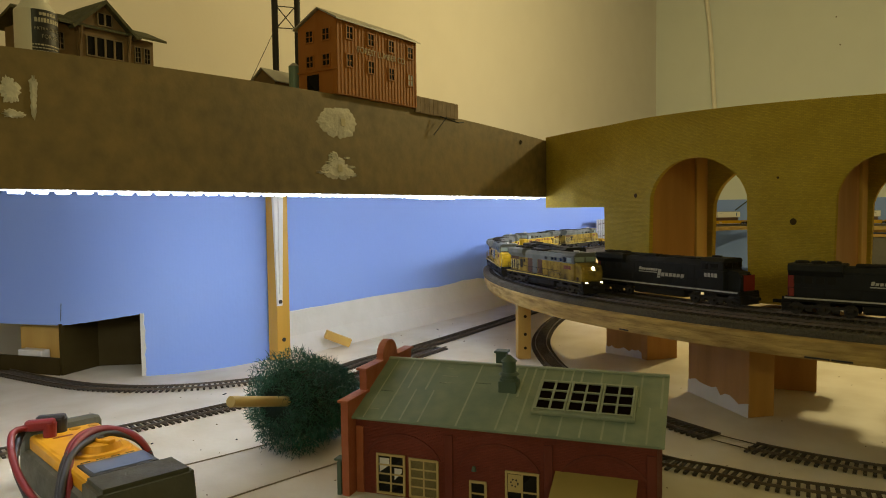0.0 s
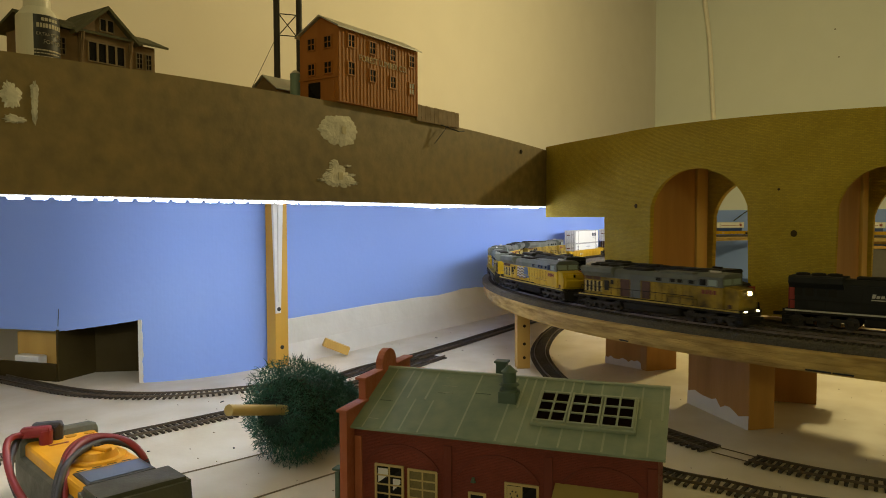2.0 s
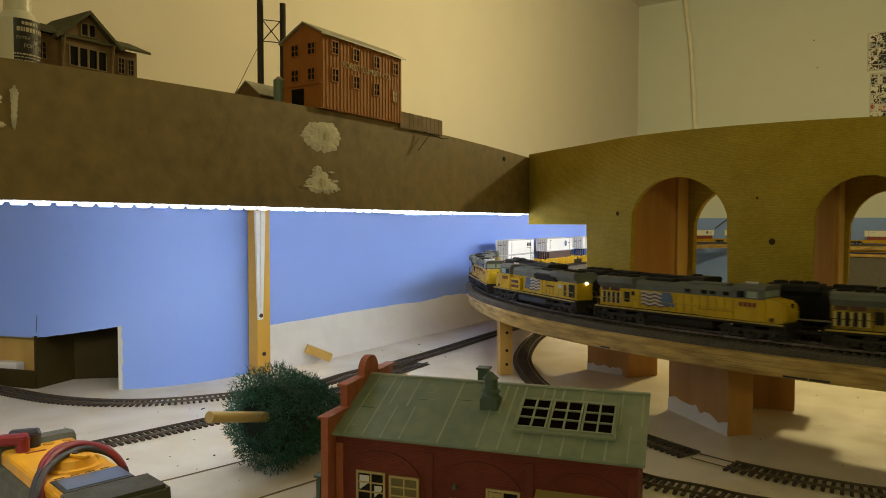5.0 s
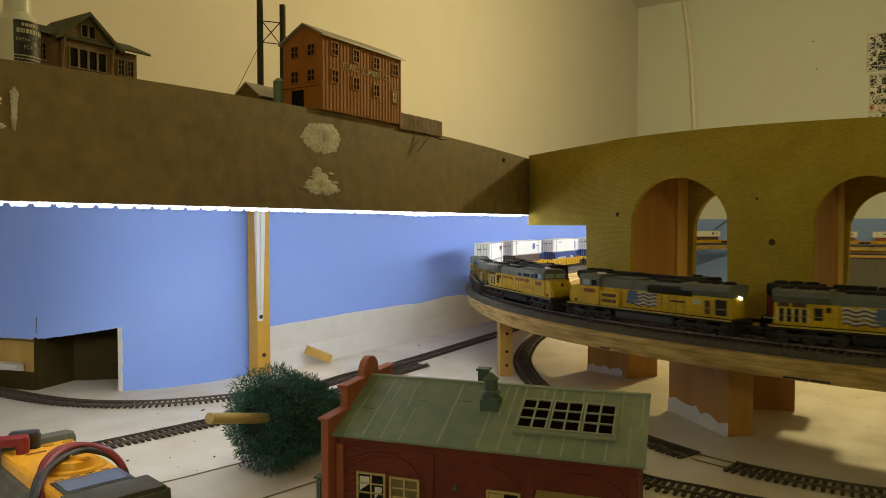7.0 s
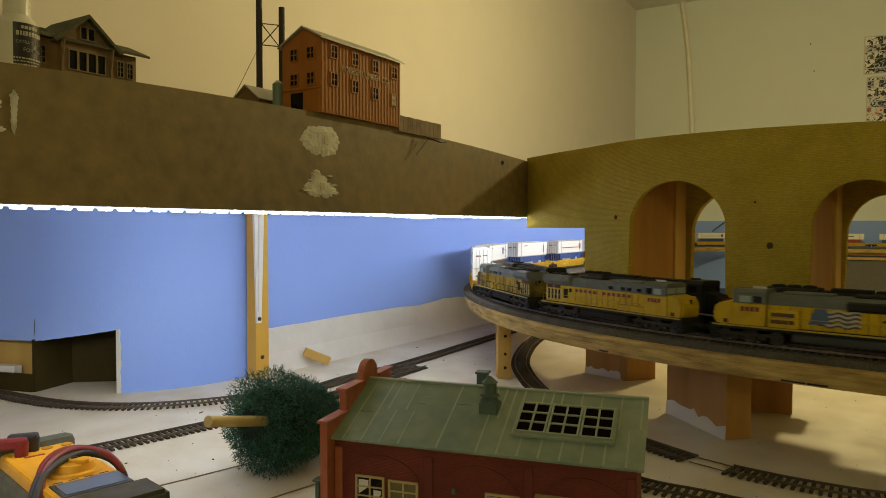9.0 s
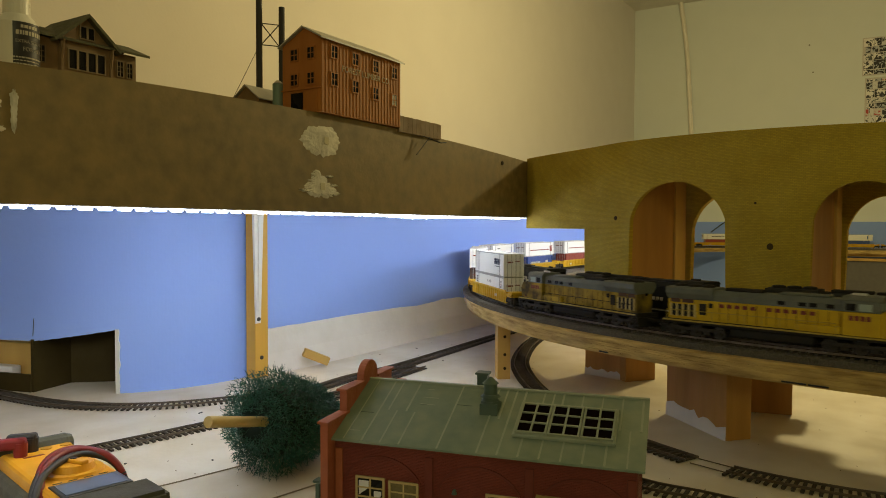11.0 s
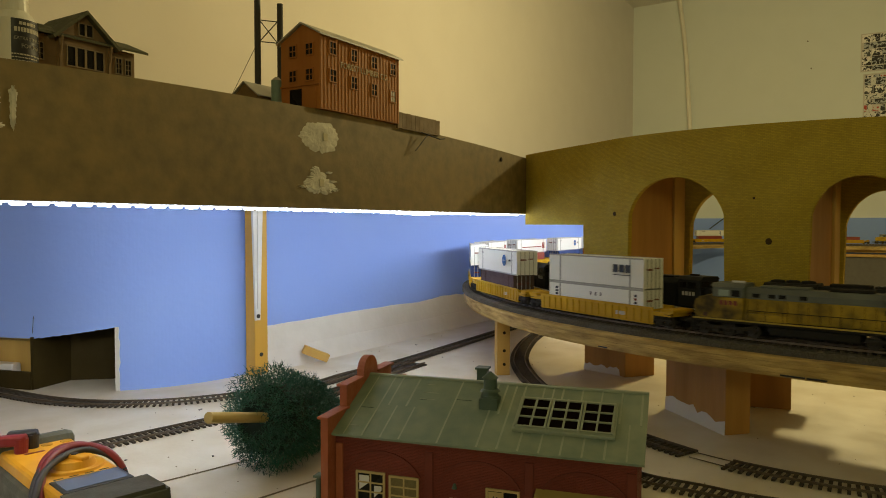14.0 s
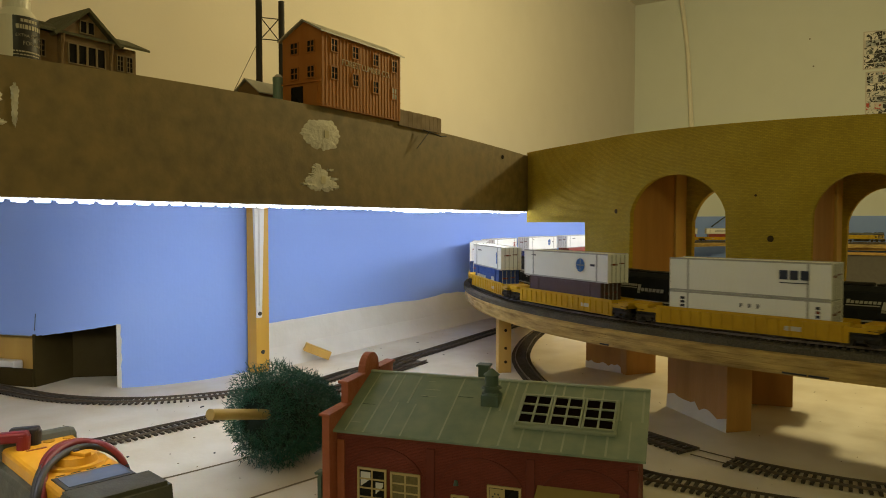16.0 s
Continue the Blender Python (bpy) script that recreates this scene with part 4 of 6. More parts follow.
def engine_house():
    ob = thing("engine_house", "red brick engine house with a grey green metal roof", "model building", pose(-0.083, 0.537, 0, 0, 0, -18.2))
    L, D, E, R = 0.2303, 0.146, 0.0605, 0.0915
    bm = bmesh.new()
    uv = bm.loops.layers.uv.new("UVMap")
    prism(bm, [(0.006, 0), (D / 2, 0), (D / 2, R - 0.003), (0.006, E - 0.001)], 0.001, L - 0.005)
    prism(bm, [(D / 2, 0), (D - 0.006, 0), (D - 0.006, E - 0.001), (D / 2, R - 0.003)], 0.001, L - 0.026)
    for f in bm.faces:
        for l in f.loops:
            l[uv].uv = (l.vert.co.x + l.vert.co.y, l.vert.co.z)
    part("wall_shell", bm, BRICKRED, ob)
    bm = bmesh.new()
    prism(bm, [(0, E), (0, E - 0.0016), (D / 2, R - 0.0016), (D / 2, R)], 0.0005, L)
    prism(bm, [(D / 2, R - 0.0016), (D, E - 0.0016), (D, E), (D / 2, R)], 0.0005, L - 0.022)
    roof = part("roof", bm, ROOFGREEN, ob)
    slope = math.degrees(math.atan2(R - E, D / 2))
    ln = math.hypot(R - E, D / 2)
    front = pose(0, 0, E, slope, 0, 0)
    rnd = random.Random(2)
    for i in range(30):
        x = 0.010 + i * 0.00745
        low = i % 2 == 0
        if rnd.random() < 0.12 or (not low and rnd.random() < 0.35):
            continue
        y0, y1 = (0.001, ln * (0.5 if rnd.random() < 0.6 else 0.98)) if low else (ln * 0.5, ln - 0.001)
        wide = rnd.uniform(0.0005, 0.0008)
        bm = bmesh.new()
        box(bm, x - wide, x + wide, y0, y1, -0.0002, 0.00022, m=front)
        part("seam", bm, SEAM, roof)
    for i in range(10):
        x, y = 0.010 + rnd.randrange(14) * 0.0149, rnd.uniform(0.008, 0.07)
        bm = bmesh.new()
        box(bm, x + 0.0007, x + rnd.uniform(0.006, 0.014), y, y + 0.0005, -0.0002, 0.0002, m=front)
        part("sheet_joint", bm, VENTGREEN if i % 2 else SEAM, roof)
    bm = bmesh.new()
    box(bm, 0.0, L, D / 2 - 0.002, D / 2 + 0.002, R - 0.0008, R + 0.0009, 0.0004)
    part("ridge_cap", bm, SEAM, roof)
    # skylight
    sky = part("skylight_curb", box(bmesh.new(), 0.136, 0.2095, 0.0215, 0.0610, 0.0, 0.0026, 0.0004, m=front), SEAM, ob, "grey green skylight with black panes")
    for k in range(3):
        x0 = 0.1385 + k * 0.0236
        bm = bmesh.new()
        box(bm, x0, x0 + 0.0214, 0.0245, 0.0578, 0.0027, 0.0030, m=front)
        part("pane_sheet", bm, UNLIT_PANE, sky)
        bm = bmesh.new()
        for j in range(3):
            x = x0 + 0.0107 * j
            box(bm, x - 0.0007, x + 0.0007, 0.0235, 0.0588, 0.0027, 0.0044, m=front)
        for j in range(4):
            y = 0.0245 + 0.0111 * j
            box(bm, x0 - 0.0005, x0 + 0.0219, y - 0.0006, y + 0.0006, 0.0027, 0.0041, m=front)
        part("glazing_grid", bm, SEAM, sky)
    # round roof ventilator
    vent = part("ventilator_base", box(bmesh.new(), -0.0070, 0.0070, -0.0070, 0.0070, -0.010, 0.0085, 0.0004), VENTGREEN, ob, "green roof ventilator", m=pose(0.113, 0.0470, 0.0775))
    for r0, r1, z, h in ((0.0076, 0.0072, 0.0085, 0.0018), (0.0066, 0.0050, 0.0103, 0.0030), (0.0080, 0.0060, 0.0133, 0.0018), (0.0052, 0.0052, 0.0151, 0.0084), (0.0064, 0.0010, 0.0235, 0.0048)):
        bm = bmesh.new()
        cyl(bm, r0, r1, h, pose(0, 0, z), 24)
        part("ventilator_ring", bm, VENTGREEN, vent)
    vent2 = part("chimney", box(bmesh.new(), -0.0043, 0.0043, -0.0043, 0.0043, -0.02, 0.021, 0.0003), VENTGREEN, ob, "square green chimney", m=pose(0.0945, 0.094, 0.0765))
    bm = bmesh.new()
    box(bm, -0.0056, 0.0056, -0.0056, 0.0056, 0.021, 0.0228, 0.0003)
    part("chimney_cap", bm, VENTGREEN, vent2)
    # stepped gable parapet with a round top
    arc = [(0.073 + 0.0145 * math.cos(radians(a)), 0.0945 + 0.0130 * math.sin(radians(a))) for a in range(180, -1, -15)]
    outline = [(-0.006, 0), (-0.006, 0.0725), (0.0265, 0.0725), (0.0265, 0.0905), (0.0575, 0.0905)] + arc + [(0.0885, 0.0905), (0.1195, 0.0905), (0.1195, 0.0725), (0.152, 0.0725), (0.152, 0)]
    bm = bmesh.new()
    prism(bm, outline, -0.0055, 0.0005)
    par = part("parapet", bm, BRICKLIGHT, ob, "worn lighter red stepped parapet")
    for y0, y1, z in ((-0.0085, 0.0300, 0.0725), (0.0235, 0.0590, 0.0905), (0.0870, 0.1225, 0.0905), (0.1160, 0.1545, 0.0725)):
        bm = bmesh.new()
        box(bm, -0.0072, 0.0020, y0, y1, z + 0.0001, z + 0.0021, 0.0004)
        part("coping", bm, BRICKLIGHT, par)
    # front: arched panels, pilasters, windows, canopy
    for i in range(3):
        bm = bmesh.new()
        c = 0.04 + i * 0.075
        for k in range(16):
            a, b = radians(155 - k * 8.1), radians(155 - (k + 1) * 8.1)
            vs = [bm.verts.new((c + r * math.cos(t) , y, 0.018 + r * math.sin(t) * 0.9)) for y in (0.0049, 0.0062) for r, t in ((0.0345, a), (0.0345, b), (0.0325, b), (0.0325, a))]
            for f in ((0, 1, 2, 3), (0, 4, 5, 1), (1, 5, 6, 2), (2, 6, 7, 3), (3, 7, 4, 0)):
                bm.faces.new([vs[j] for j in f])
        part("brick_arch", bm, BRICKRED, ob)
    for x in (0.0045, 0.0775, 0.152, L - 0.0085):
        bm = bmesh.new()
        box(bm, x - 0.003, x + 0.003, 0.0045, 0.0063, 0, 0.052, 0.0003)
        part("pilaster", bm, BRICKLIGHT if x < 0.01 else BRICKRED, ob)
    CURT = mat("checked_curtain", (0.20, 0.16, 0.06), 0.8, other=(0.05, 0.045, 0.03), scale=500)
    window(ob, pose(0.0305, 0.0055, 0.003), 0.0205, 0.028, 2, 4, CREAMW, bar=0.0012)
    # added white shapes on the first window's panes, for its pale inside
    for y0, z0, y1, z1 in ((0.0212, 0.018, 0.0292, 0.0292), (0.0335, 0.013, 0.0395, 0.022)):
        bm = bmesh.new()
        prism(bm, [(y0, z1), (y0, z0), (y1, z0 + 0.006), (y1, z1)], 0.0050, 0.0053, SWAP)
        part("pane_shape", bm, METAL_WHITE, ob, "white shape on the panes")
    window(ob, pose(0.0575, 0.0055, 0.003), 0.0205, 0.027, 2, 4, CREAMW, CURT, bar=0.0012)
    window(ob, pose(0.100, 0.0055, 0.003), 0.010, 0.0155, 1, 2, CREAMW, bar=0.0012)
    window(ob, pose(0.133, 0.0055, 0.003), 0.0215, 0.026, 2, 2, CREAMW, bar=0.0012)
    bm = bmesh.new()
    box(bm, 0.1227, 0.1325, 0.0042, 0.0046, 0.0165, 0.0285)
    part("fan_panel", bm, CREAMW, ob, "cream panel with a small fan grille")
    bm = bmesh.new()
    for k in range(7):
        cyl(bm, 0.0006, 0.0006, 0.0006, pose(0.1276 + 0.0026 * math.cos(k), 0.0043, 0.0225 + 0.0026 * math.sin(k), 90), 8)
    part("grille", bm, BLACK, ob)
    bm = bmesh.new()
    cyl(bm, 0.002, 0.001, 0.0035, pose(0.098, 0.002, 0.0285), 12), rod(bm, (0.098, 0.0055, 0.030), (0.098, 0.002, 0.0318), 0.0005)
    part("gooseneck_lamp", bm, VENTGREEN, ob)
    bm = bmesh.new()
    prism(bm, [(0.0052, 0.0345), (-0.020, 0.0245), (-0.020, 0.0233), (0.0052, 0.0330)], 0.157, 0.213)
    part("canopy", bm, AWN, ob, "plain ochre sloping canopy")
    bm = bmesh.new()
    for x in (0.159, 0.211):
        rod(bm, (x, -0.018, 0.024), (x, -0.018, 0.0), 0.0009)
    part("canopy_post", bm, AWN, ob)
    bm = bmesh.new()
    box(bm, -0.010, -0.0066, -0.006, 0.006, 0.0, 0.026, 0.0004), box(bm, -0.013, -0.0066, -0.005, 0.004, 0.0262, 0.028, 0.0004)
    part("utility_box", bm, VENTGREEN, ob, "green wall box")


engine_house()

# ---- toppled bottle-brush tree ----
def tree():
    """Lying on its side: the open base faces the aisle, the tip points away and down to the bench."""
    m = Matrix.Translation((-0.1570, 0.6200, 0.0480)) @ pose(0, 0, 0, 0, 9, 66)
    ob = thing("tree", "dark green bristle model tree lying on its side", "model tree", m)
    bm = bmesh.new()
    rod(bm, (-0.068, 0.0, 0.0075), (0.045, 0, -0.002), 0.0046, 20)
    part("trunk", bm, mat("pale_dowel", (0.55, 0.42, 0.16), 0.6, other=(0.45, 0.32, 0.11), scale=80, stretch=(0.1, 1, 1)), ob, "pale round wooden dowel trunk")
    rnd = random.Random(11)

    def radius(x):
        if x < 0.012:
            return 0.0440 * math.sqrt(max(0.0, 1 - ((0.012 - x) / 0.030) ** 2))
        return 0.0440 * max(0.0, 1 - ((x - 0.012) / 0.118) ** 1.7)

    up = m.to_3x3().transposed() @ Vector((0, 0, 1))

    def keep(p):
        """Bristles flatten where they meet the bench."""
        h = 0.0480 + p.dot(up)
        return p + up * (0.0006 - h) if h < 0.0006 else p

    verts, faces = [], []
    for i in range(24000):
        x = rnd.uniform(-0.015, 0.118)
        clump = 1 + 0.20 * noise.noise((x * 70, math.floor(x * 120), 0))
        r = radius(x) * clump
        if r < 0.004:
            continue
        a = rnd.uniform(0, 2 * math.pi)
        r *= 1 + 0.18 * noise.noise((math.cos(a) * 2.4, math.sin(a) * 2.4, x * 45))
        q = rnd.uniform(0.25, 1.0) ** 0.5
        p = Vector((x, math.cos(a) * r * q, math.sin(a) * r * q))
        way = Vector((rnd.gauss(0, 0.7), math.cos(a) * 0.8 + rnd.gauss(0, 0.7), math.sin(a) * 0.8 + rnd.gauss(0, 0.7))).normalized()
        bend = Vector((rnd.gauss(0, 1), rnd.gauss(0, 1), rnd.gauss(0, 1))) * 0.55
        wide = rnd.uniform(0.00028, 0.00048)
        ln = rnd.uniform(0.0016, 0.0036)
        side = way.cross(Vector((rnd.gauss(0, 1), rnd.gauss(0, 1), rnd.gauss(0, 1)))).normalized() * wide
        k = len(verts)
        verts += [keep(p - side), keep(p + side)]
        for step in range(2):
            p = p + way * ln
            way = (way + bend).normalized()
            thin = 1 - 0.4 * (step + 1)
            verts += [keep(p - side * thin), keep(p + side * thin)]
        faces += [(k, k + 1, k + 3, k + 2), (k + 2, k + 3, k + 5, k + 4)]
    me = bpy.data.meshes.new("crown")
    me.from_pydata([tuple(v) for v in verts], [], faces)
    me.materials.append(mat("green_bristle", (0.016, 0.120, 0.070), 0.5, other=(0.007, 0.040, 0.026), scale=140, amount=1.0))
    o = tagged(new("crown", me), "dense dark green curled bristles", kind="stuff")
    o.parent = ob
    # added solid core: stops see-through, its dark colour holds the shade between bristles
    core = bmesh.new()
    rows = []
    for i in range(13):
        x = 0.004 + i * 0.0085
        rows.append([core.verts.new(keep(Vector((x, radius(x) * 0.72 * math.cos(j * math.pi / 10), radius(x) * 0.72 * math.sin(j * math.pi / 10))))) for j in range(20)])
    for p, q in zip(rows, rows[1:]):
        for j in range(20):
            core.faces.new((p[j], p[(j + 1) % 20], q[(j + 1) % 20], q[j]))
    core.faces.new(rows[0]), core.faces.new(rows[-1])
    part("opaque_core", core, mat("core_shade_green", (0.006, 0.02, 0.014), 0.9), ob)


tree()

# ---- multimeter ----
YELLOW = mat("yellow_plastic", (0.75, 0.36, 0.015), 0.4, other=(0.62, 0.28, 0.01), scale=40, amount=0.6)
GREYBOOT = mat("olive_grey_rubber", (0.085, 0.085, 0.055), 0.6, other=(0.06, 0.06, 0.045), scale=80, bump=0.15)
REDPL = mat("red_rubber", (0.20, 0.012, 0.013), 0.45, scale=60)


def multimeter():
    ob = thing("multimeter", "yellow handheld multimeter in a grey rubber holster with leads", "multimeter", pose(-0.318, 0.606, 0, 0, 0, -44) @ Matrix.Diagonal((0.96, 1.04, 1, 1)))
    W, L = 0.060, 0.195
    bm = bmesh.new()
    box(bm, 0, L, -W, 0, 0.0, 0.030, 0.006)
    part("holster", bm, GREYBOOT, ob, "grey rubber holster")
    bm = bmesh.new()
    box(bm, 0.0, 0.016, -W, 0, 0.02, 0.046, 0.006)
    part("holster_end", bm, GREYBOOT, ob)
    bm = bmesh.new()
    prism(bm, [(-W - 0.003, 0.0), (0.003, 0.0), (0.0, 0.045), (-W, 0.045)], 0.164, 0.200)
    bmesh.ops.bevel(bm, geom=list(bm.edges), offset=0.003, segments=2, affect="EDGES")
    part("holster_stand", bm, GREYBOOT, ob, "olive grey holster stand")
    bm = bmesh.new()
    box(bm, 0.012, 0.166, -W + 0.005, -0.004, 0.02, 0.040, 0.003)
    part("case", bm, YELLOW, ob, "bright yellow plastic case")
    bm = bmesh.new()
    box(bm, 0.122, 0.153, -W + 0.009, -0.006, 0.0395, 0.0408, 0.0006)
    disp = part("display_frame", bm, mat("dark_bezel", (0.05, 0.05, 0.045), 0.4), ob)
    bm = bmesh.new()
    box(bm, 0.1255, 0.150, -W + 0.012, -0.009, 0.0408, 0.0412)
    part("display", bm, mat("lcd_glass", (0.16, 0.19, 0.24), 0.12, other=(0.2, 0.24, 0.3), scale=30), disp, "blue grey unlit display")
    bm = bmesh.new()
    cyl(bm, 0.0205, 0.0195, 0.002, pose(0.097, -0.027, 0.0398), 40)
    dial = part("dial_plate", bm, YELLOW, ob)
    bm = bmesh.new()
    cyl(bm, 0.0145, 0.0125, 0.0050, pose(0.097, -0.027, 0.0416), 36)
    part("dial", bm, YELLOW, dial, "round yellow dial knob")
    bm = bmesh.new()
    box(bm, -0.0125, 0.0125, -0.003, 0.003, 0.0462, 0.0495, 0.001, m=pose(0.097, -0.027, 0, 0, 0, 20))
    part("knob_bar", bm, YELLOW, dial)
    bm = bmesh.new()
    cyl(bm, 0.0024, 0.0024, 0.0010, pose(0.097, -0.027, 0.0492), 14)
    part("dial_mark", bm, BLACK, dial)
    for y in (-0.014, -0.024, -0.034, -0.044):
        bm = bmesh.new()
        box(bm, 0.1175, 0.1187, y - 0.003, y + 0.003, 0.0399, 0.0403)
        part("print_bar", bm, GREYBOOT, ob)
    bm = bmesh.new()
    box(bm, 0.062, 0.070, -0.034, -0.008, 0.0399, 0.0408, 0.0003)
    part("button_row", bm, mat("button_blue_grey", (0.05, 0.055, 0.09), 0.5), ob)
    for x, y in ((0.022, -0.010), (0.036, -0.010), (0.022, -0.024)):
        bm = bmesh.new()
        cyl(bm, 0.0042, 0.0042, 0.0008, pose(x, y, 0.0398), 18)
        part("jack", bm, mat("jack_ring", (0.5, 0.24, 0.01), 0.5), ob)
    bm = bmesh.new()
    box(bm, 0.036, 0.039, -0.044, -0.030, 0.0399, 0.0403)
    part("print_bar", bm, REDPL, ob)
    for y, x, material, nm in ((-0.034, 0.021, BLACK, "black_plug"), (-0.044, 0.030, REDPL, "red_plug")):
        bm = bmesh.new()
        cyl(bm, 0.0046, 0.0052, 0.011, pose(x, y, 0.040), 18)
        box(bm, -0.017, 0.004, -0.0044, 0.0044, 0.0460, 0.0545, 0.002, m=pose(x, y, 0, 0, 0, 62))
        part(nm, bm, material, ob)
    for k, (material, nm) in enumerate(((BLACK, "black_lead"), (REDPL, "red_lead"))):
        o = 0.0052 * k
        x, y = (0.016, -0.047) if k == 0 else (0.025, -0.057)
        line = spline([(x, y, 0.050), (x + 0.002, y - 0.012, 0.047), (x + 0.025, -0.071 - o * 0.4, 0.030), (x + 0.06, -0.072 + o * 0.3, 0.014), (0.118, -0.073 + o, 0.010), (0.142, -0.073 + o, 0.008)], 0.004)
        tube(line, 0.0026, material, nm, ob)
        for q in (0, 1):
            g = 0.0058 * q
            line = spline([(0.150 - g, -0.070 + o, 0.006), (0.134 - g - o * 0.5, -0.064 + o, 0.028), (0.114 - g - o, -0.053 + o * 0.5, 0.0440 + o * 0.4), (0.097 - g - o, -0.036, 0.0490 + o * 0.6), (0.086 - g * 0.6 - o * 0.8, -0.018, 0.0480 + o * 0.5), (0.092 - g * 0.4, -0.003, 0.0430 + o * 0.4), (0.103 - g * 0.3, 0.0045, 0.032), (0.108 - g, 0.0065, 0.010)], 0.003)
            tube(line, 0.0026, material, nm, ob)


multimeter()
bm = bmesh.new()
cyl(bm, 0.006, 0.004, 0.03, pose(-0.190, 0.466, 0.006, 0, 75, -20), 14)
tagged(part("test_probe", bm, BLACK), "black test probe tip lying by the meter", "probe")

# ---- rolling stock ----
TRAIN = []
DKGREY = mat("dark_grey_frame", (0.014, 0.014, 0.013), 0.7, other=(0.03, 0.024, 0.018), scale=120, amount=0.9, spec=0.2)
TRUCKM = mat("weathered_truck", (0.014, 0.012, 0.011), 0.8, other=(0.035, 0.026, 0.018), scale=200, amount=0.9)
WHEELM = mat("wheel_steel", (0.05, 0.042, 0.034), 0.6, 0.4, scale=200)
UPYELLOW = mat("armour_yellow", (0.66, 0.44, 0.012), 0.45, other=(0.36, 0.23, 0.015), scale=60, amount=0.9, coarse=12, spec=0.2)
UPDIRTY = mat("dirty_yellow", (0.50, 0.34, 0.03), 0.6, other=(0.06, 0.045, 0.022), scale=70, amount=1.25, coarse=22, spec=0.15)
UPGREY = mat("harbour_grey", (0.15, 0.165, 0.145), 0.55, other=(0.06, 0.06, 0.05), scale=70, spec=0.25)
SPGREY = mat("lark_grey", (0.022, 0.023, 0.023), 0.65, other=(0.014, 0.014, 0.014), scale=60, spec=0.2)
SPRED = mat("scarlet_red", (0.25, 0.022, 0.012), 0.55, scale=60)
WHITEM = mat("lettering_white", (0.55, 0.53, 0.47), 0.6, scale=90)
REDSTRIPE = mat("sill_red", (0.19, 0.028, 0.018), 0.6, other=(0.1, 0.03, 0.015), scale=80)
SILLYEL = mat("sill_yellow", (0.42, 0.31, 0.03), 0.5)
FLAGBLUE = mat("flag_blue", (0.08, 0.13, 0.24), 0.5)
FLAGRED = mat("flag_red", (0.10, 0.075, 0.085), 0.5)
LIGHTON = glow("headlight_on", (1.0, 0.84, 0.42), 9)
WCYEL = mat("well_car_yellow", (0.62, 0.38, 0.010), 0.5, other=(0.40, 0.23, 0.010), scale=80, amount=0.8, spec=0.25)


def part_mesh(name, fill, material):
    bm = bmesh.new()
    fill(bm)
    return mesh_of(name, bm, material)


def place(name, me, parent, m, label=""):
    ob = new(name, me)
    ob.parent, ob.matrix_basis = parent, m
    return tagged(ob, label)


M_WHEEL = part_mesh("wheelset", lambda b: (cyl(b, 0.0062, 0.0062, 0.0028, pose(0, -0.0098, 0.0062, 90), 20), cyl(b, 0.0062, 0.0062, 0.0028, pose(0, 0.007 + 0.0056, 0.0062, 90), 20), cyl(b, 0.0012, 0.0012, 0.02, pose(0, 0.01, 0.0062, 90), 8)), WHEELM)


def truck_frame(half, axles):
    def fill(b):
        for s in (-1, 1):
            y0, y1 = (0.0128, 0.0152) if s > 0 else (-0.0152, -0.0128)
            box(b, -half, half, y0, y1, 0.0066, 0.0098, 0.0005)
            for a in axles:
                box(b, a - 0.0026, a + 0.0026, y0 - 0.0004, y1 + 0.0004, 0.0042, 0.0088, 0.0005)
            for a, c in zip(axles, axles[1:]):
                k = (a + c) / 2
                box(b, k - 0.0032, k + 0.0032, y0, y1 + 0.0006 * (s > 0), 0.0032, 0.0068, 0.0005)
        box(b, -0.006, 0.006, -0.0128, 0.0128, 0.006, 0.012)
    return part_mesh("truck", fill, TRUCKM)


M_TRUCK3 = truck_frame(0.030, (-0.0235, 0.0, 0.0235))
M_TRUCK2 = truck_frame(0.0155, (-0.0105, 0.0105))
DOOR_SEAM = mat("door_seam", (0.16, 0.10, 0.012), 0.8, spec=0.1)
M_SEAM = part_mesh("door_joint", lambda b: box(b, -0.00028, 0.00028, -0.0002, 0.0002, 0, 0.0175), DOOR_SEAM)
M_SEAMS = part_mesh("door_joint", lambda b: box(b, -0.00028, 0.00028, -0.0002, 0.0002, 0, 0.0225), mat("dark_joint", (0.008, 0.008, 0.008), 0.8))
# pale green base colour stands for the reflection in the cab glass
SHEEN_GLASS = mat("cab_glass_sheen", (0.34, 0.42, 0.38), 0.2, other=(0.22, 0.28, 0.26), scale=80)
RUST = mat("rust_panel", (0.11, 0.045, 0.025), 0.75, other=(0.05, 0.03, 0.02), scale=90, amount=1.0)
CREAMBAR = mat("cream_frame", (0.62, 0.50, 0.16), 0.5, other=(0.4, 0.3, 0.08), scale=90)
M_FAN = part_mesh("radiator_fan", lambda b: (cyl(b, 0.0066, 0.0062, 0.0022, pose(0, 0, 0), 20), cyl(b, 0.004, 0.004, 0.0004, pose(0, 0, 0.0022), 14)), DKGREY)


def rails_fill(b, s):
    y, x0, x1 = s * 0.0163, -0.102, 0.054
    rod(b, (x0, y, 0.0262), (x1, y, 0.0262), 0.00034, 5)
    for i in range(11):
        x = x0 + (x1 - x0) * i / 10
        rod(b, (x, y, 0.0168), (x, y, 0.0262), 0.00028, 5)


M_RAIL = {(s, c.name): part_mesh("handrail", lambda b: rails_fill(b, s), c) for s in (-1, 1) for c in (SILLYEL, DKGREY, WHITEM)}


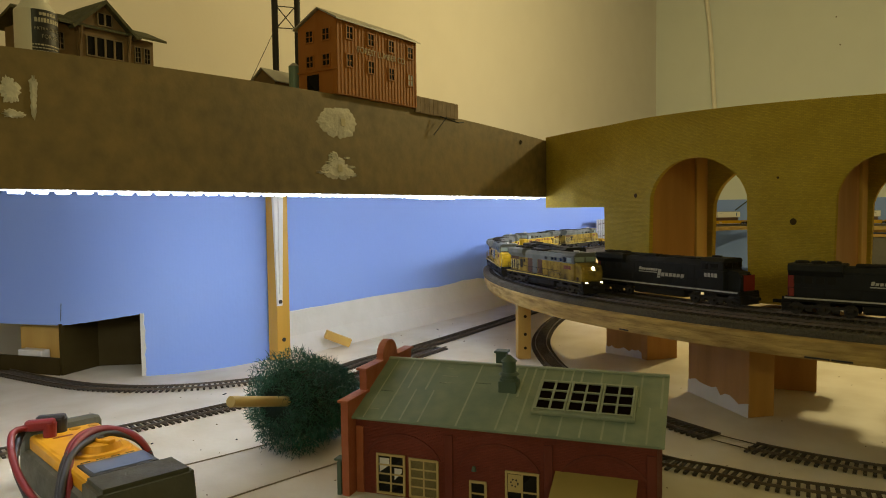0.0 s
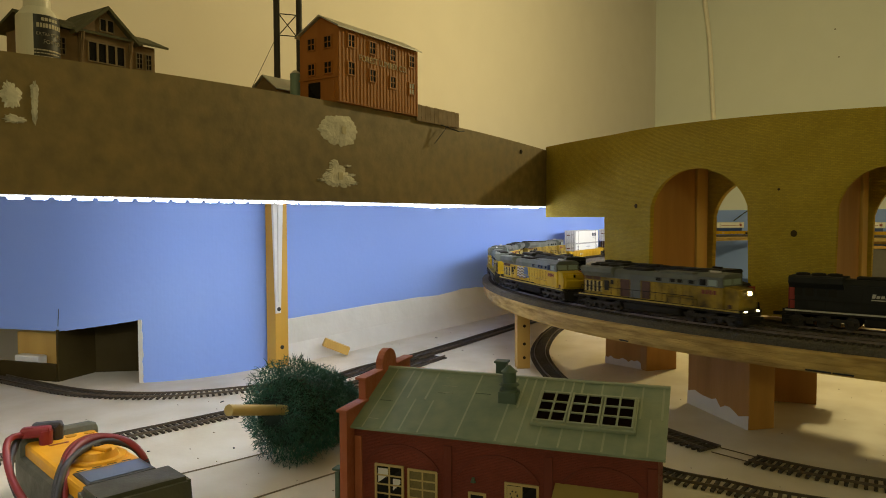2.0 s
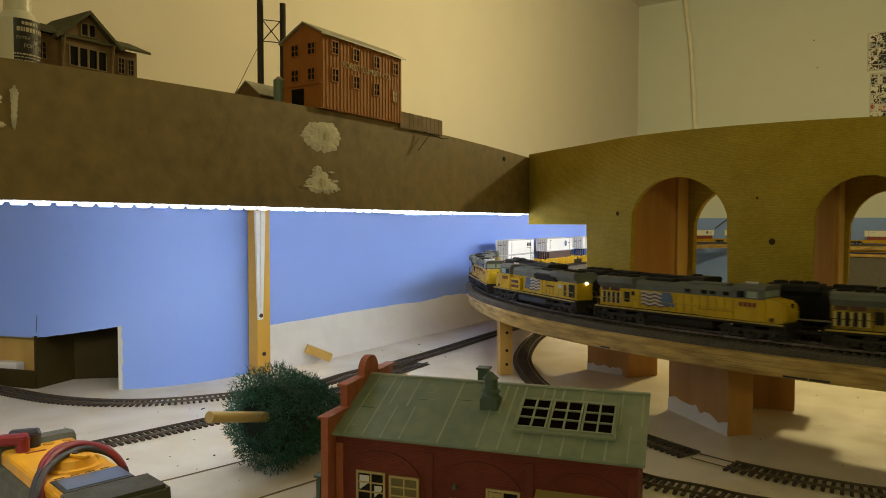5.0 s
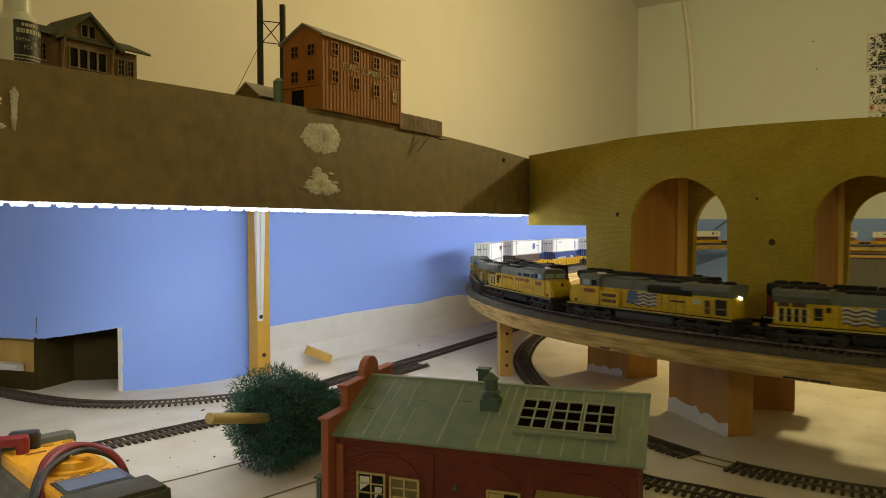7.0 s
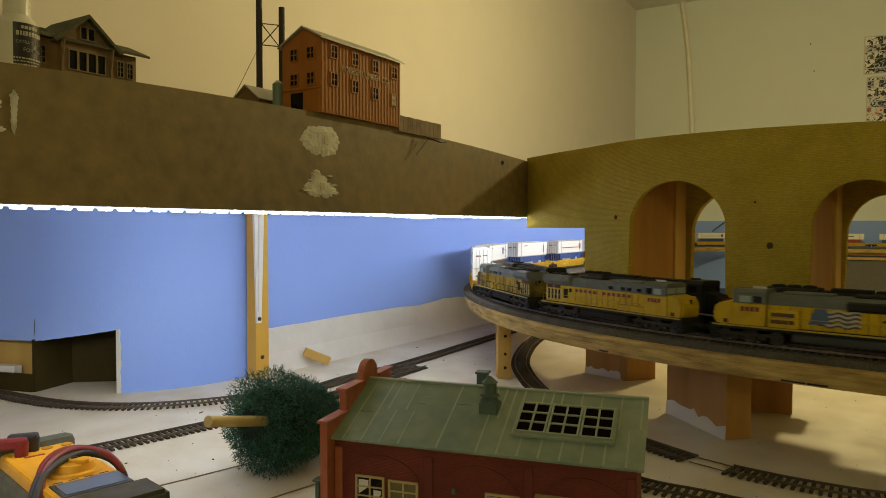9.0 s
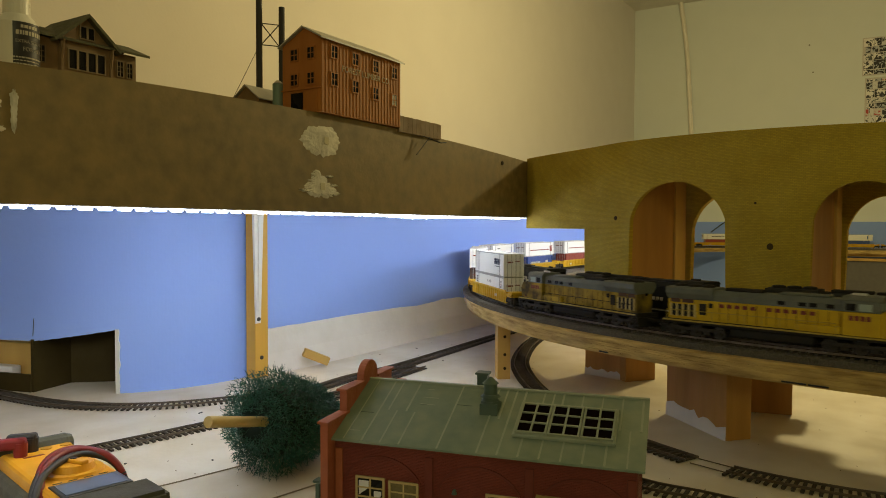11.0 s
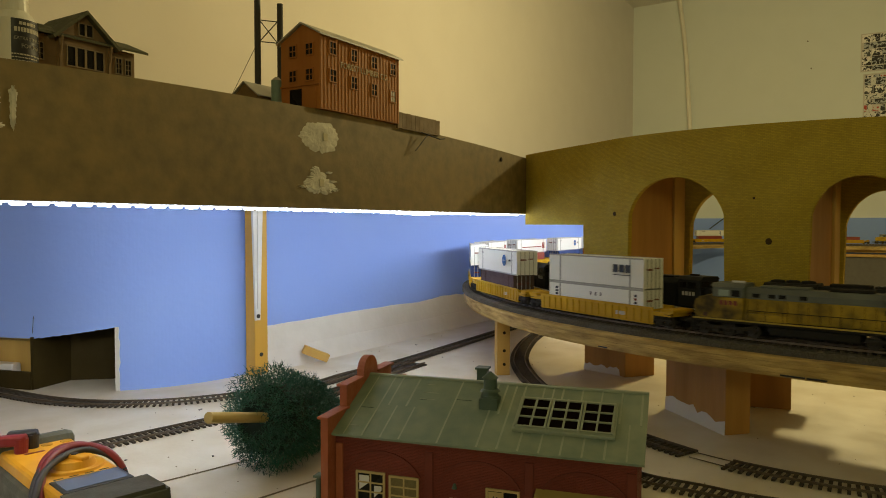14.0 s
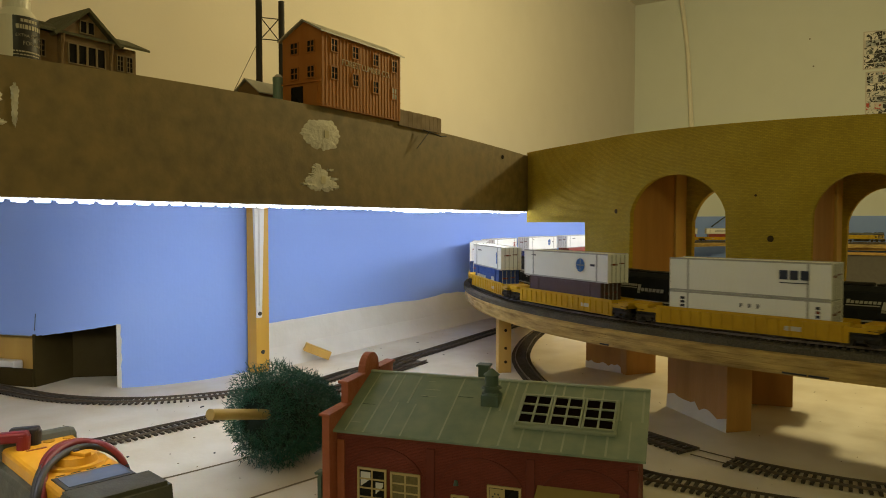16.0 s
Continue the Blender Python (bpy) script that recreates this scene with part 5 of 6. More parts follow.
def steps_fill(b):
    box(b, -0.0042, 0.0042, -0.0003, 0.0003, 0.0028, 0.0172)
    for i in range(4):
        box(b, -0.004, 0.004, -0.0022, 0.0022, 0.003 + i * 0.0036, 0.0036 + i * 0.0036)


M_STEP = part_mesh("step_ladder", steps_fill, DKGREY)


def locomotive(label, kind, flag=False, grey_door=False, lit="", group="locomotives", lettered=False):
    """Six-axle diesel, front towards x, on the rail's top. Kinds: up (wide-cab), ace (with a dark filter box), dirty, sp."""
    up = kind != "sp"
    body = {"up": UPYELLOW, "ace": UPYELLOW, "dirty": UPDIRTY, "sp": SPGREY}[kind]
    top = UPGREY if up else SPGREY
    ob = thing("locomotive", label, "model locomotive", group=group)

    def bx(name, x0, x1, y, z0, z1, material, bevel=0.0006, parent=ob, label=""):
        return part(name, box(bmesh.new(), x0, x1, -y, y, z0, z1, bevel), material, parent, label)

    def sides(name, x0, x1, z0, z1, material, parent, y=0.0115, label="", thick=0.0003):
        for s in (-1, 1):
            part(name, box(bmesh.new(), x0, x1, s * y - thick, s * y + thick, z0, z1), material, parent, label)

    bx("frame", -0.108, 0.108, 0.0163, 0.0128, 0.0168, DKGREY)
    sides("sill_stripe", -0.106, 0.106, 0.0152, 0.0167, SILLYEL if up else WHITEM, ob, 0.0164)
    bx("fuel_tank", -0.039, 0.036, 0.0148, 0.0042, 0.0127, mat("tank_grey", (0.04, 0.042, 0.042), 0.6, scale=60) if kind == "ace" else DKGREY, 0.002)
    for x in (-0.0725, 0.0725):
        tr = place("truck", M_TRUCK3, ob, pose(x, 0, 0))
        for a in (-0.0235, 0.0, 0.0235):
            place("wheelset", M_WHEEL, tr, pose(a, 0, 0))
    split = 0.0368 if up else 0.0415
    hood = part("long_hood", box(bmesh.new(), -0.103, 0.058, -0.0112, 0.0112, 0.0168, split, 0.0005), body, ob)
    part("hood_top", prism(bmesh.new(), [(-0.0113, split + 0.0001), (0.0113, split + 0.0001), (0.0113, 0.0425), (0.0086, 0.0472), (-0.0086, 0.0472), (-0.0113, 0.0425)], -0.1027, 0.058), top, ob, "grey hood roof" if up else "")
    r0, r1 = (-0.1035, -0.056) if kind != "ace" else (-0.1035, -0.050)
    rad = part("radiator", prism(bmesh.new(), [(-0.0117, 0.0375), (0.0117, 0.0375), (0.0163, 0.0428), (0.0163, 0.0478), (0.0140, 0.0492), (-0.0140, 0.0492), (-0.0163, 0.0478), (-0.0163, 0.0428)], r0, r1), top, ob, "flared radiator")
    for x in (-0.094, -0.080, -0.066):
        place("radiator_fan", M_FAN, rad, pose(x, 0, 0.0491))
    if not up:
        for x in (-0.028, -0.004, 0.02):
            place("roof_fan", M_FAN, ob, pose(x, 0, 0.0471))
    bx("exhaust_hatch", -0.047, -0.012, 0.0062, 0.0472, 0.0500, DKGREY, 0.0008)
    bx("roof_housing", 0.004, 0.046, 0.0070, 0.0472, 0.0494, top, 0.0008)
    for k in range(13):
        for s in (-1, 1):
            place("door_joint", M_SEAM if up else M_SEAMS, hood, pose(-0.050 + k * 0.0088, s * 0.0112, 0.0180))
    # rear third: framed louvres under a row of dark slots
    if kind == "ace":
        for s in (-1, 1):
            bm = bmesh.new()
            prism(bm, [(s * 0.0108, 0.0350), (s * 0.0148, 0.0375), (s * 0.0148, 0.0425), (s * 0.0108, 0.0440)], -0.060, -0.008)
            part("filter_box", bm, DKGREY, ob, "black inertial filter box")
            part("equipment_box", box(bmesh.new(), 0.030, 0.0565, s * 0.0135 - 0.0022, s * 0.0135 + 0.0022, 0.0169, 0.0335, 0.0005), body, ob)
        for z in (0.0205, 0.0270):
            sides("louvre", 0.0335, 0.0535, z, z + 0.0035, RUST, ob, 0.0158)
        sides("rear_door", -0.098, -0.086, 0.0195, 0.0345, DKGREY, hood)
        sides("rear_louvre", -0.080, -0.0745, 0.0195, 0.0330, RUST, hood)
        sides("small_plate", -0.070, -0.062, 0.0285, 0.0330, WHITEM, hood)
        sides("side_label", -0.052, -0.034, 0.0280, 0.0300, RUST, hood)
    elif up:
        sides("slot", -0.100, -0.090, 0.0335, 0.0372, RUST, hood), sides("slot", -0.088, -0.076, 0.0335, 0.0372, RUST, hood)
        for k in range(5):
            sides("louvre_frame", -0.1005 + k * 0.0062, -0.0985 + k * 0.0062, 0.0195, 0.0322, CREAMBAR, hood, 0.0117)
            if k < 4:
                sides("louvre", -0.0983 + k * 0.0062, -0.0945 + k * 0.0062, 0.0200, 0.0318, DKGREY, hood)
        sides("rear_door", -0.070, -0.063, 0.0225, 0.0335, DKGREY, hood)
        sides("slot", -0.0605, -0.0565, 0.0300, 0.0345, DKGREY, hood)
        for x in (0.004, 0.022, 0.031, 0.045):
            sides("hood_window", x, x + 0.0062, 0.0385, 0.0420, DARKGLASS, ob, 0.0114)
        for s in (-1, 1):
            part("equipment_box", box(bmesh.new(), 0.020, 0.0575, s * 0.0137 - 0.0020, s * 0.0137 + 0.0020, 0.0169, 0.0235, 0.0006), body, ob)
    else:
        for k in range(4):
            sides("louvre", -0.099 + k * 0.010, -0.092 + k * 0.010, 0.030, 0.0385, DKGREY, hood)
    if grey_door:
        sides("rust_panel", -0.046, -0.0325, 0.0178, 0.0366, RUST, hood, 0.0114)
        sides("equipment_door", -0.031, -0.017, 0.0175, 0.0372, UPGREY, hood, 0.0118, "unpainted grey door")
        sides("rust_panel", -0.0155, -0.004, 0.0178, 0.0366, RUST, hood, 0.0114)
    # cab and nose
    cab = bx("cab", 0.0585, 0.0885, 0.0158, 0.0168, 0.0372, body, 0.0006)
    bx("cab_upper", 0.0583, 0.0875, 0.0158, 0.0373, 0.0472, top, 0.0006, label="grey upper cab" if up else "")
    part("cab_roof", prism(bmesh.new(), [(-0.0158, 0.0473), (0.0158, 0.0473), (0.0125, 0.0505), (-0.0125, 0.0505)], 0.0578, 0.0885), top, ob, "grey cab roof" if up else "")
    w = 0.0140 if up else 0.0098
    bm = bmesh.new()
    prism(bm, [(0.0884, 0.0168), (0.1060, 0.0168), (0.1072, 0.0290), (0.1035, 0.0362), (0.0884, 0.0385)], -w, w, SWAP)
    bmesh.ops.bevel(bm, geom=[e for e in bm.edges if abs(e.verts[0].co.y - e.verts[1].co.y) < 1e-6 and e.verts[0].co.x > 0.089 and e.verts[1].co.x > 0.089] + [e for e in bm.edges if abs(e.verts[0].co.y - e.verts[1].co.y) > 0.01 and e.verts[0].co.x > 0.1], offset=0.0022, segments=3, affect="EDGES")
    nose = part("nose", bm, body, ob, "" if up else "dark grey nose")
    if not up:
        bx("nose_face", 0.1073, 0.1080, 0.0088, 0.0175, 0.0340, SPRED, 0.0002, label="scarlet front of the nose")
        bx("rear_face", -0.1045, -0.1032, 0.0110, 0.0170, 0.0440, SPRED, 0.0004, label="scarlet rear end")
        sides("red_edge", -0.1030, -0.0985, 0.0172, 0.0412, SPRED, hood)
    for s in (-1, 1):
        for x0, x1, glass in ((0.0615, 0.0690, DARKGLASS), (0.0715, 0.0815, SHEEN_GLASS if up else DARKGLASS)):
            part("cab_window", box(bmesh.new(), x0, x1, s * 0.0159 - 0.0003, s * 0.0159 + 0.0003, 0.0385, 0.0445), glass, cab)
        bm = bmesh.new()
        for i in range(4):
            box(bm, 0.0640 + i * 0.0044, 0.0672 + i * 0.0044, s * 0.0159 - 0.0002, s * 0.0159 + 0.0002, 0.0300, 0.0342)
        part("cab_number", bm, REDSTRIPE if up else WHITEM, cab)
        part("windshield", box(bmesh.new(), 0.0874, 0.0880, s * 0.0074 - 0.0062, s * 0.0074 + 0.0062, 0.0398, 0.0455), SHEEN_GLASS if up else DARKGLASS, cab)
        place("handrail", M_RAIL[(s, (SILLYEL if kind in ("up", "ace") else DKGREY).name)], ob, Matrix())
        for x in (-0.1045, 0.1045):
            place("step_ladder", M_STEP, ob, pose(x, s * 0.0142, 0))
        sides("nose_step", 0.0925, 0.0965, 0.0178, 0.0215, RUST, nose, w + 0.0002) if s > 0 and up else None
    if not up:
        for s in (-1, 1):
            m = pose(0.0, s * 0.0115, 0.0, 0, 0, 0 if s < 0 else 180)
            slant = Matrix(((1, 0, 0.22, -0.0064), (0, 1, 0, 0), (0, 0, 1, 0), (0, 0, 0, 1)))
            bm = bmesh.new()
            for i in range(8):
                box(bm, -0.034 + i * 0.0036, -0.0313 + i * 0.0036, -0.0003, 0.0003, 0.0312, 0.0338 if i else 0.0350, m=slant)
            part("lettering_bar", bm, WHITEM, hood, "white slanted script bars", m=m)
            bm = bmesh.new()
            for i in range(7):
                box(bm, -0.0045 + i * 0.0056, -0.0004 + i * 0.0056, -0.0003, 0.0003, 0.0252 if i else 0.0235, 0.0298 if i else 0.0335, m=slant)
            part("lettering_bar", bm, WHITEM, hood, m=m)
            part("underline", box(bmesh.new(), -0.034, -0.006, -0.0003, 0.0003, 0.0290, 0.0299), WHITEM, hood, m=m)
    if flag:
        f0 = -0.018 if kind == "ace" else -0.048
        for s in (-1, 1):
            for i in range(8):
                bm = bmesh.new()
                prev = None
                for j in range(15):
                    x = f0 + j * 0.0024
                    z = 0.0205 + i * 0.0019 + 0.0010 * math.sin(j * 1.1)
                    cur = [bm.verts.new((x, s * 0.0117, z)), bm.verts.new((x, s * 0.0117, z + 0.0017))]
                    if prev:
                        bm.faces.new((prev[0], cur[0], cur[1], prev[1]))
                    prev = cur
                part("flag_stripe", bm, WHITEM if i % 2 else FLAGRED, hood)
            bm = bmesh.new()
            prism(bm, [(f0 + 0.024, 0.0235), (f0 + 0.041, 0.0215), (f0 + 0.036, 0.0362), (f0 + 0.026, 0.0362)], s * 0.0119 - 0.0002, s * 0.0119 + 0.0002, SWAP)
            part("flag_canton", bm, FLAGBLUE, hood)
    if lettered:
        for s in (-1, 1):
            bm = bmesh.new()
            for i in range(12):
                if i != 5:
                    box(bm, -0.050 + i * 0.0074, -0.0455 + i * 0.0074, s * 0.0116 - 0.0002, s * 0.0116 + 0.0002, 0.0310, 0.0345)
            part("lettering_bar", bm, REDSTRIPE, hood, "dull red lettering bars")
    for s in (-1, 1):
        part("pilot", prism(bmesh.new(), [(-0.014, 0.003), (0.014, 0.003), (0.0158, 0.0127), (-0.0158, 0.0127)], 0.1055 if s > 0 else -0.1090, 0.1090 if s > 0 else -0.1055), DKGREY, ob)
        part("coupler", box(bmesh.new(), 0.109 if s > 0 else -0.1205, 0.1205 if s > 0 else -0.109, -0.0022, 0.0022, 0.0085, 0.0118, 0.0005), DKGREY, ob)
    bm = bmesh.new()
    for z in (0.0318, 0.0338):
        cyl(bm, 0.0012, 0.0012, 0.0016, pose(0.1056, 0, z, 0, 90), 12)
    part("headlight", bm, LIGHTON if "front" in lit else DARKGLASS, ob)
    for y in (-0.010, 0.010):
        part("ditch_light", (lambda b: (cyl(b, 0.0009, 0.0009, 0.0012, pose(0.1082, y, 0.0160, 0, 90), 10), b)[1])(bmesh.new()), LIGHTON if "front" in lit else DARKGLASS, ob)
    bm = bmesh.new()
    cyl(bm, 0.0016, 0.0016, 0.0014, pose(-0.1048, -0.002, 0.0365, 0, 90), 12)
    part("rear_light", bm, LIGHTON if "rear" in lit else DARKGLASS, ob)
    bm = bmesh.new()
    box(bm, 0.062, 0.074, -0.0012, 0.0012, 0.0505, 0.0525, 0.0004)
    part("air_horn", bm, METAL_WHITE if up else DKGREY, ob)
    return ob


LOCOS = (
    ("grimy yellow and grey diesel locomotive with lit headlights", "dirty", False, True, "front", 1, False),
    ("yellow and grey diesel locomotive with a waving flag on its hood", "up", True, False, "", 1, False),
    ("yellow locomotive running backwards with flag and lit rear light", "ace", True, False, "rear", -1, False),
    ("yellow diesel locomotive with red lettering along its hood", "up", False, False, "", 1, True),
    ("heavily weathered yellow diesel locomotive running backwards", "dirty", False, False, "", -1, False),
)


def turned(ob):
    """A locomotive that runs with its rear ahead: its parts turned about."""
    for c in ob.children:
        c.matrix_basis = pose(0, 0, 0, 0, 0, 180) @ c.matrix_basis
    return ob


for k, (label, kind, flag, gd, lit, way, lettered) in enumerate(LOCOS):
    ob = locomotive(label, kind, flag, gd, lit, "locomotives hauling the train", lettered)
    if way < 0:
        turned(ob)
    TRAIN.append((ob, 0.135 + 0.2413 * k, 0))

# parked on the siding
for a in (193.0, 212.9, 231.9, 251):
    ob = locomotive("dark grey and scarlet diesel locomotive parked on the siding", "sp", group="parked locomotives")
    ob.matrix_basis = pose(LOOP.x + R_SIDE * 0.9967 * math.cos(radians(a)), LOOP.y + R_SIDE * 0.9967 * math.sin(radians(a)), RAIL_TOP, 0, 0, a + 90)


# ---- well cars and containers ----
def well_side(b, s):
    y0, y1 = (0.0150, 0.0160) if s > 0 else (-0.0160, -0.0150)
    prism(b, [(y0, 0.0028), (y1 + 0.0006 * (s > 0), 0.0028), (y1 + 0.0006 * (s > 0), 0.0044), (y1, 0.0046), (y1, 0.0178), (y1 + 0.0006 * (s > 0), 0.0180), (y1 + 0.0006 * (s > 0), 0.0205), (y0 - 0.0006 * (s < 0), 0.0205), (y0 - 0.0006 * (s < 0), 0.0180), (y0, 0.0178)], -0.0905, 0.0905)


M_SIDE = {s: part_mesh("side_sill", lambda b: well_side(b, s), WCYEL) for s in (-1, 1)}
M_FLOOR = part_mesh("well_floor", lambda b: box(b, -0.089, 0.089, -0.0149, 0.0149, 0.0028, 0.0040), WCYEL)
M_RIB = part_mesh("side_rib", lambda b: box(b, -0.0008, 0.0008, -0.0172, 0.0172, 0.0044, 0.0180), WCYEL)
M_END = part_mesh("end_platform", lambda b: (prism(b, [(-0.0155, 0.0125), (0.0155, 0.0125), (0.0155, 0.0165), (-0.0155, 0.0165)], 0.0885, 0.1125), box(b, 0.100, 0.116, -0.0155, 0.0155, 0.0165, 0.0200, 0.0005), box(b, 0.108, 0.1125, -0.0105, 0.0105, 0.0165, 0.0205, 0.0005)), WCYEL)
M_COUP = part_mesh("coupler", lambda b: box(b, 0.112, 0.1176, -0.002, 0.002, 0.0085, 0.0125, 0.0004), DKGREY)
M_GRATE = part_mesh("walkway", lambda b: box(b, 0.101, 0.1075, -0.012, 0.012, 0.0167, 0.0172), WHITEM)
M_PLATE = part_mesh("data_plate", lambda b: box(b, -0.007, 0.007, -0.0170, 0.0170, 0.0085, 0.0125), WHITEM)


def well_car():
    ob = thing("well_car", "yellow articulated well car carrying containers", "well car", group="well cars of the train")
    place("side_sill", M_SIDE[-1], ob, Matrix())
    place("side_sill", M_SIDE[1], ob, Matrix())
    place("well_floor", M_FLOOR, ob, Matrix())
    for i in range(17):
        place("side_rib", M_RIB, ob, pose(-0.0848 + i * 0.0106, 0, 0))
    for s in (0, 180):
        place("end_platform", M_END, ob, pose(0, 0, 0, 0, 0, s))
        place("walkway", M_GRATE, ob, pose(0, 0, 0, 0, 0, s))
        place("coupler", M_COUP, ob, pose(0, 0, 0, 0, 0, s))
        place("step_ladder", M_STEP, ob, pose(0.1085 if s else -0.1085, 0.0135, 0.0005))
        place("step_ladder", M_STEP, ob, pose(0.1085 if s else -0.1085, -0.0135, 0.0005))
        tr = place("truck", M_TRUCK2, ob, pose(0.099 if s else -0.099, 0, 0))
        for a in (-0.0105, 0.0105):
            place("wheelset", M_WHEEL, tr, pose(a, 0, 0))
    place("data_plate", M_PLATE, ob, pose(0.045, 0, 0))
    return ob


C_WHITE = mat("container_white", (0.85, 0.86, 0.82), 0.5, other=(0.72, 0.72, 0.66), scale=60, amount=0.5)
C_BROWN = mat("container_brown", (0.085, 0.045, 0.035), 0.6, other=(0.06, 0.035, 0.03), scale=60)
C_BLUE = mat("container_blue", (0.02, 0.06, 0.26), 0.5, other=(0.02, 0.05, 0.18), scale=60)
C_RED = mat("container_red", (0.28, 0.045, 0.03), 0.55, other=(0.2, 0.035, 0.025), scale=60)
C_GREY = mat("container_trim", (0.42, 0.42, 0.40), 0.5, scale=60)
C_NAVY = mat("ink_navy", (0.02, 0.025, 0.05), 0.6)
C_CROSS = mat("ink_blue", (0.03, 0.13, 0.38), 0.6)


def container(colour, paint, length, logo=None):
    """Corrugated box of the given length, base at z = 0; logo: plain shapes on both sides."""
    ob = thing("container", f"{colour} corrugated freight container riding on a well car", "container", group="containers on the train")
    h, w, H = length / 2, 0.0149, 0.0331
    bm = bmesh.new()
    box(bm, -h + 0.0008, h - 0.0008, -w + 0.0006, w - 0.0006, 0.0006, H - 0.0006)
    body = part("body", bm, paint, ob)
    n = int(length / 0.0042)
    me = part_mesh("corrugation", lambda b: (box(b, -0.0009, 0.0009, -w + 0.00050, w - 0.00050, 0.002, H - 0.002)), paint)
    for i in range(n):
        place("corrugation", me, body, pose(-h + 0.0025 + (length - 0.005) * i / (n - 1), 0, 0))
    for sx in (-1, 1):
        for sy in (-1, 1):
            bm = bmesh.new()
            box(bm, sx * (h - 0.0008) - 0.0009, sx * (h - 0.0008) + 0.0009, sy * (w - 0.0008) - 0.0009, sy * (w - 0.0008) + 0.0009, 0.0, H, 0.0002)
            part("corner_post", bm, paint, ob)
            bm = bmesh.new()
            box(bm, sx * (h - 0.0195) - 0.0009, sx * (h - 0.0195) + 0.0009, sy * (w - 0.0003) - 0.0004, sy * (w - 0.0003) + 0.0004, 0.0, H, 0.0002)
            part("lift_post", bm, C_GREY if paint is C_WHITE else paint, ob)
    for sy in (-1, 1):
        for z in (0.0008, H - 0.0008):
            bm = bmesh.new()
            box(bm, -h, h, sy * (w - 0.0005) - 0.0007, sy * (w - 0.0005) + 0.0007, z - 0.0008, z + 0.0008, 0.0002)
            part("side_rail", bm, C_GREY if paint is C_WHITE else paint, ob)
    for y in (-0.0092, -0.0032, 0.0032, 0.0092):
        bm = bmesh.new()
        rod(bm, (h + 0.0003, y, 0.001), (h + 0.0003, y, H - 0.001), 0.0005)
        part("lock_rod", bm, C_GREY, ob)
    bm = bmesh.new()
    box(bm, h - 0.0004, h + 0.0004, -0.010, -0.001, 0.020, 0.022), box(bm, h - 0.0004, h + 0.0004, 0.002, 0.009, 0.0215, 0.0228)
    part("door_marking", bm, REDSTRIPE, ob)
    for sy in (-1, 1):
        y = sy * (w + 0.0003)
        m = pose(0, y, 0, 90, 0, 0) if sy < 0 else pose(0, y, 0, 90, 0, 180)

        def mark(x0, x1, z0, z1, material, name="marking"):
            bm = bmesh.new()
            box(bm, x0, x1, z0, z1, 0, 0.0002)
            part(name, bm, material, body, m=m)

        if logo == "block":
            # three heavy dark blocks with a thin underline
            for x in (0.032, 0.0412, 0.0504):
                mark(x, x + 0.0072, 0.0168, 0.0252, C_NAVY)
            mark(0.032, 0.0576, 0.0135, 0.0143, C_NAVY)
        elif logo == "small":
            for x in (-0.004, 0.004, 0.012):
                mark(x, x + 0.003, 0.0225, 0.0255, C_GREY), mark(x, x + 0.0015, 0.0215, 0.0255, C_NAVY)
            for z in range(6):
                mark(-h + 0.012, -h + 0.0165, 0.006 + z * 0.0038, 0.0085 + z * 0.0038, C_NAVY)
                mark(h - 0.0125, h - 0.009, 0.006 + z * 0.0038, 0.0085 + z * 0.0038, C_NAVY if z % 2 else REDSTRIPE)
        elif logo == "cross":
            bm = bmesh.new()
            cyl(bm, 0.0078, 0.0078, 0.0002, pose(0.034, 0.0185, 0), 28)
            disc = part("emblem", bm, C_CROSS, body, m=m)
            mark(0.0335, 0.0345, 0.0115, 0.0255, WHITEM), mark(0.027, 0.041, 0.0178, 0.0192, WHITEM)
            mark(0.052, 0.060, 0.018, 0.0205, C_NAVY), mark(-0.065, -0.056, 0.026, 0.0272, C_NAVY)
        elif logo == "stripe":
            mark(-0.058, 0.05, 0.0135, 0.0155, C_RED), mark(0.055, 0.068, 0.010, 0.024, C_RED), mark(0.058, 0.065, 0.020, 0.0215, WHITEM)
        elif logo == "bar":
            mark(0.056, 0.0605, 0.008, 0.025, C_CROSS), mark(-0.05, -0.03, 0.024, 0.0255, C_NAVY)
        elif logo == "wide":
            for i in range(9):
                mark(-0.034 + i * 0.0078, -0.028 + i * 0.0078, 0.0145, 0.0195, C_NAVY)
        elif logo == "word":
            for i in range(8):
                mark(-0.055 + i * 0.0066, -0.050 + i * 0.0066, 0.012, 0.0205, WHITEM)
            mark(0.03, 0.044, 0.010, 0.022, WHITEM)
    return ob


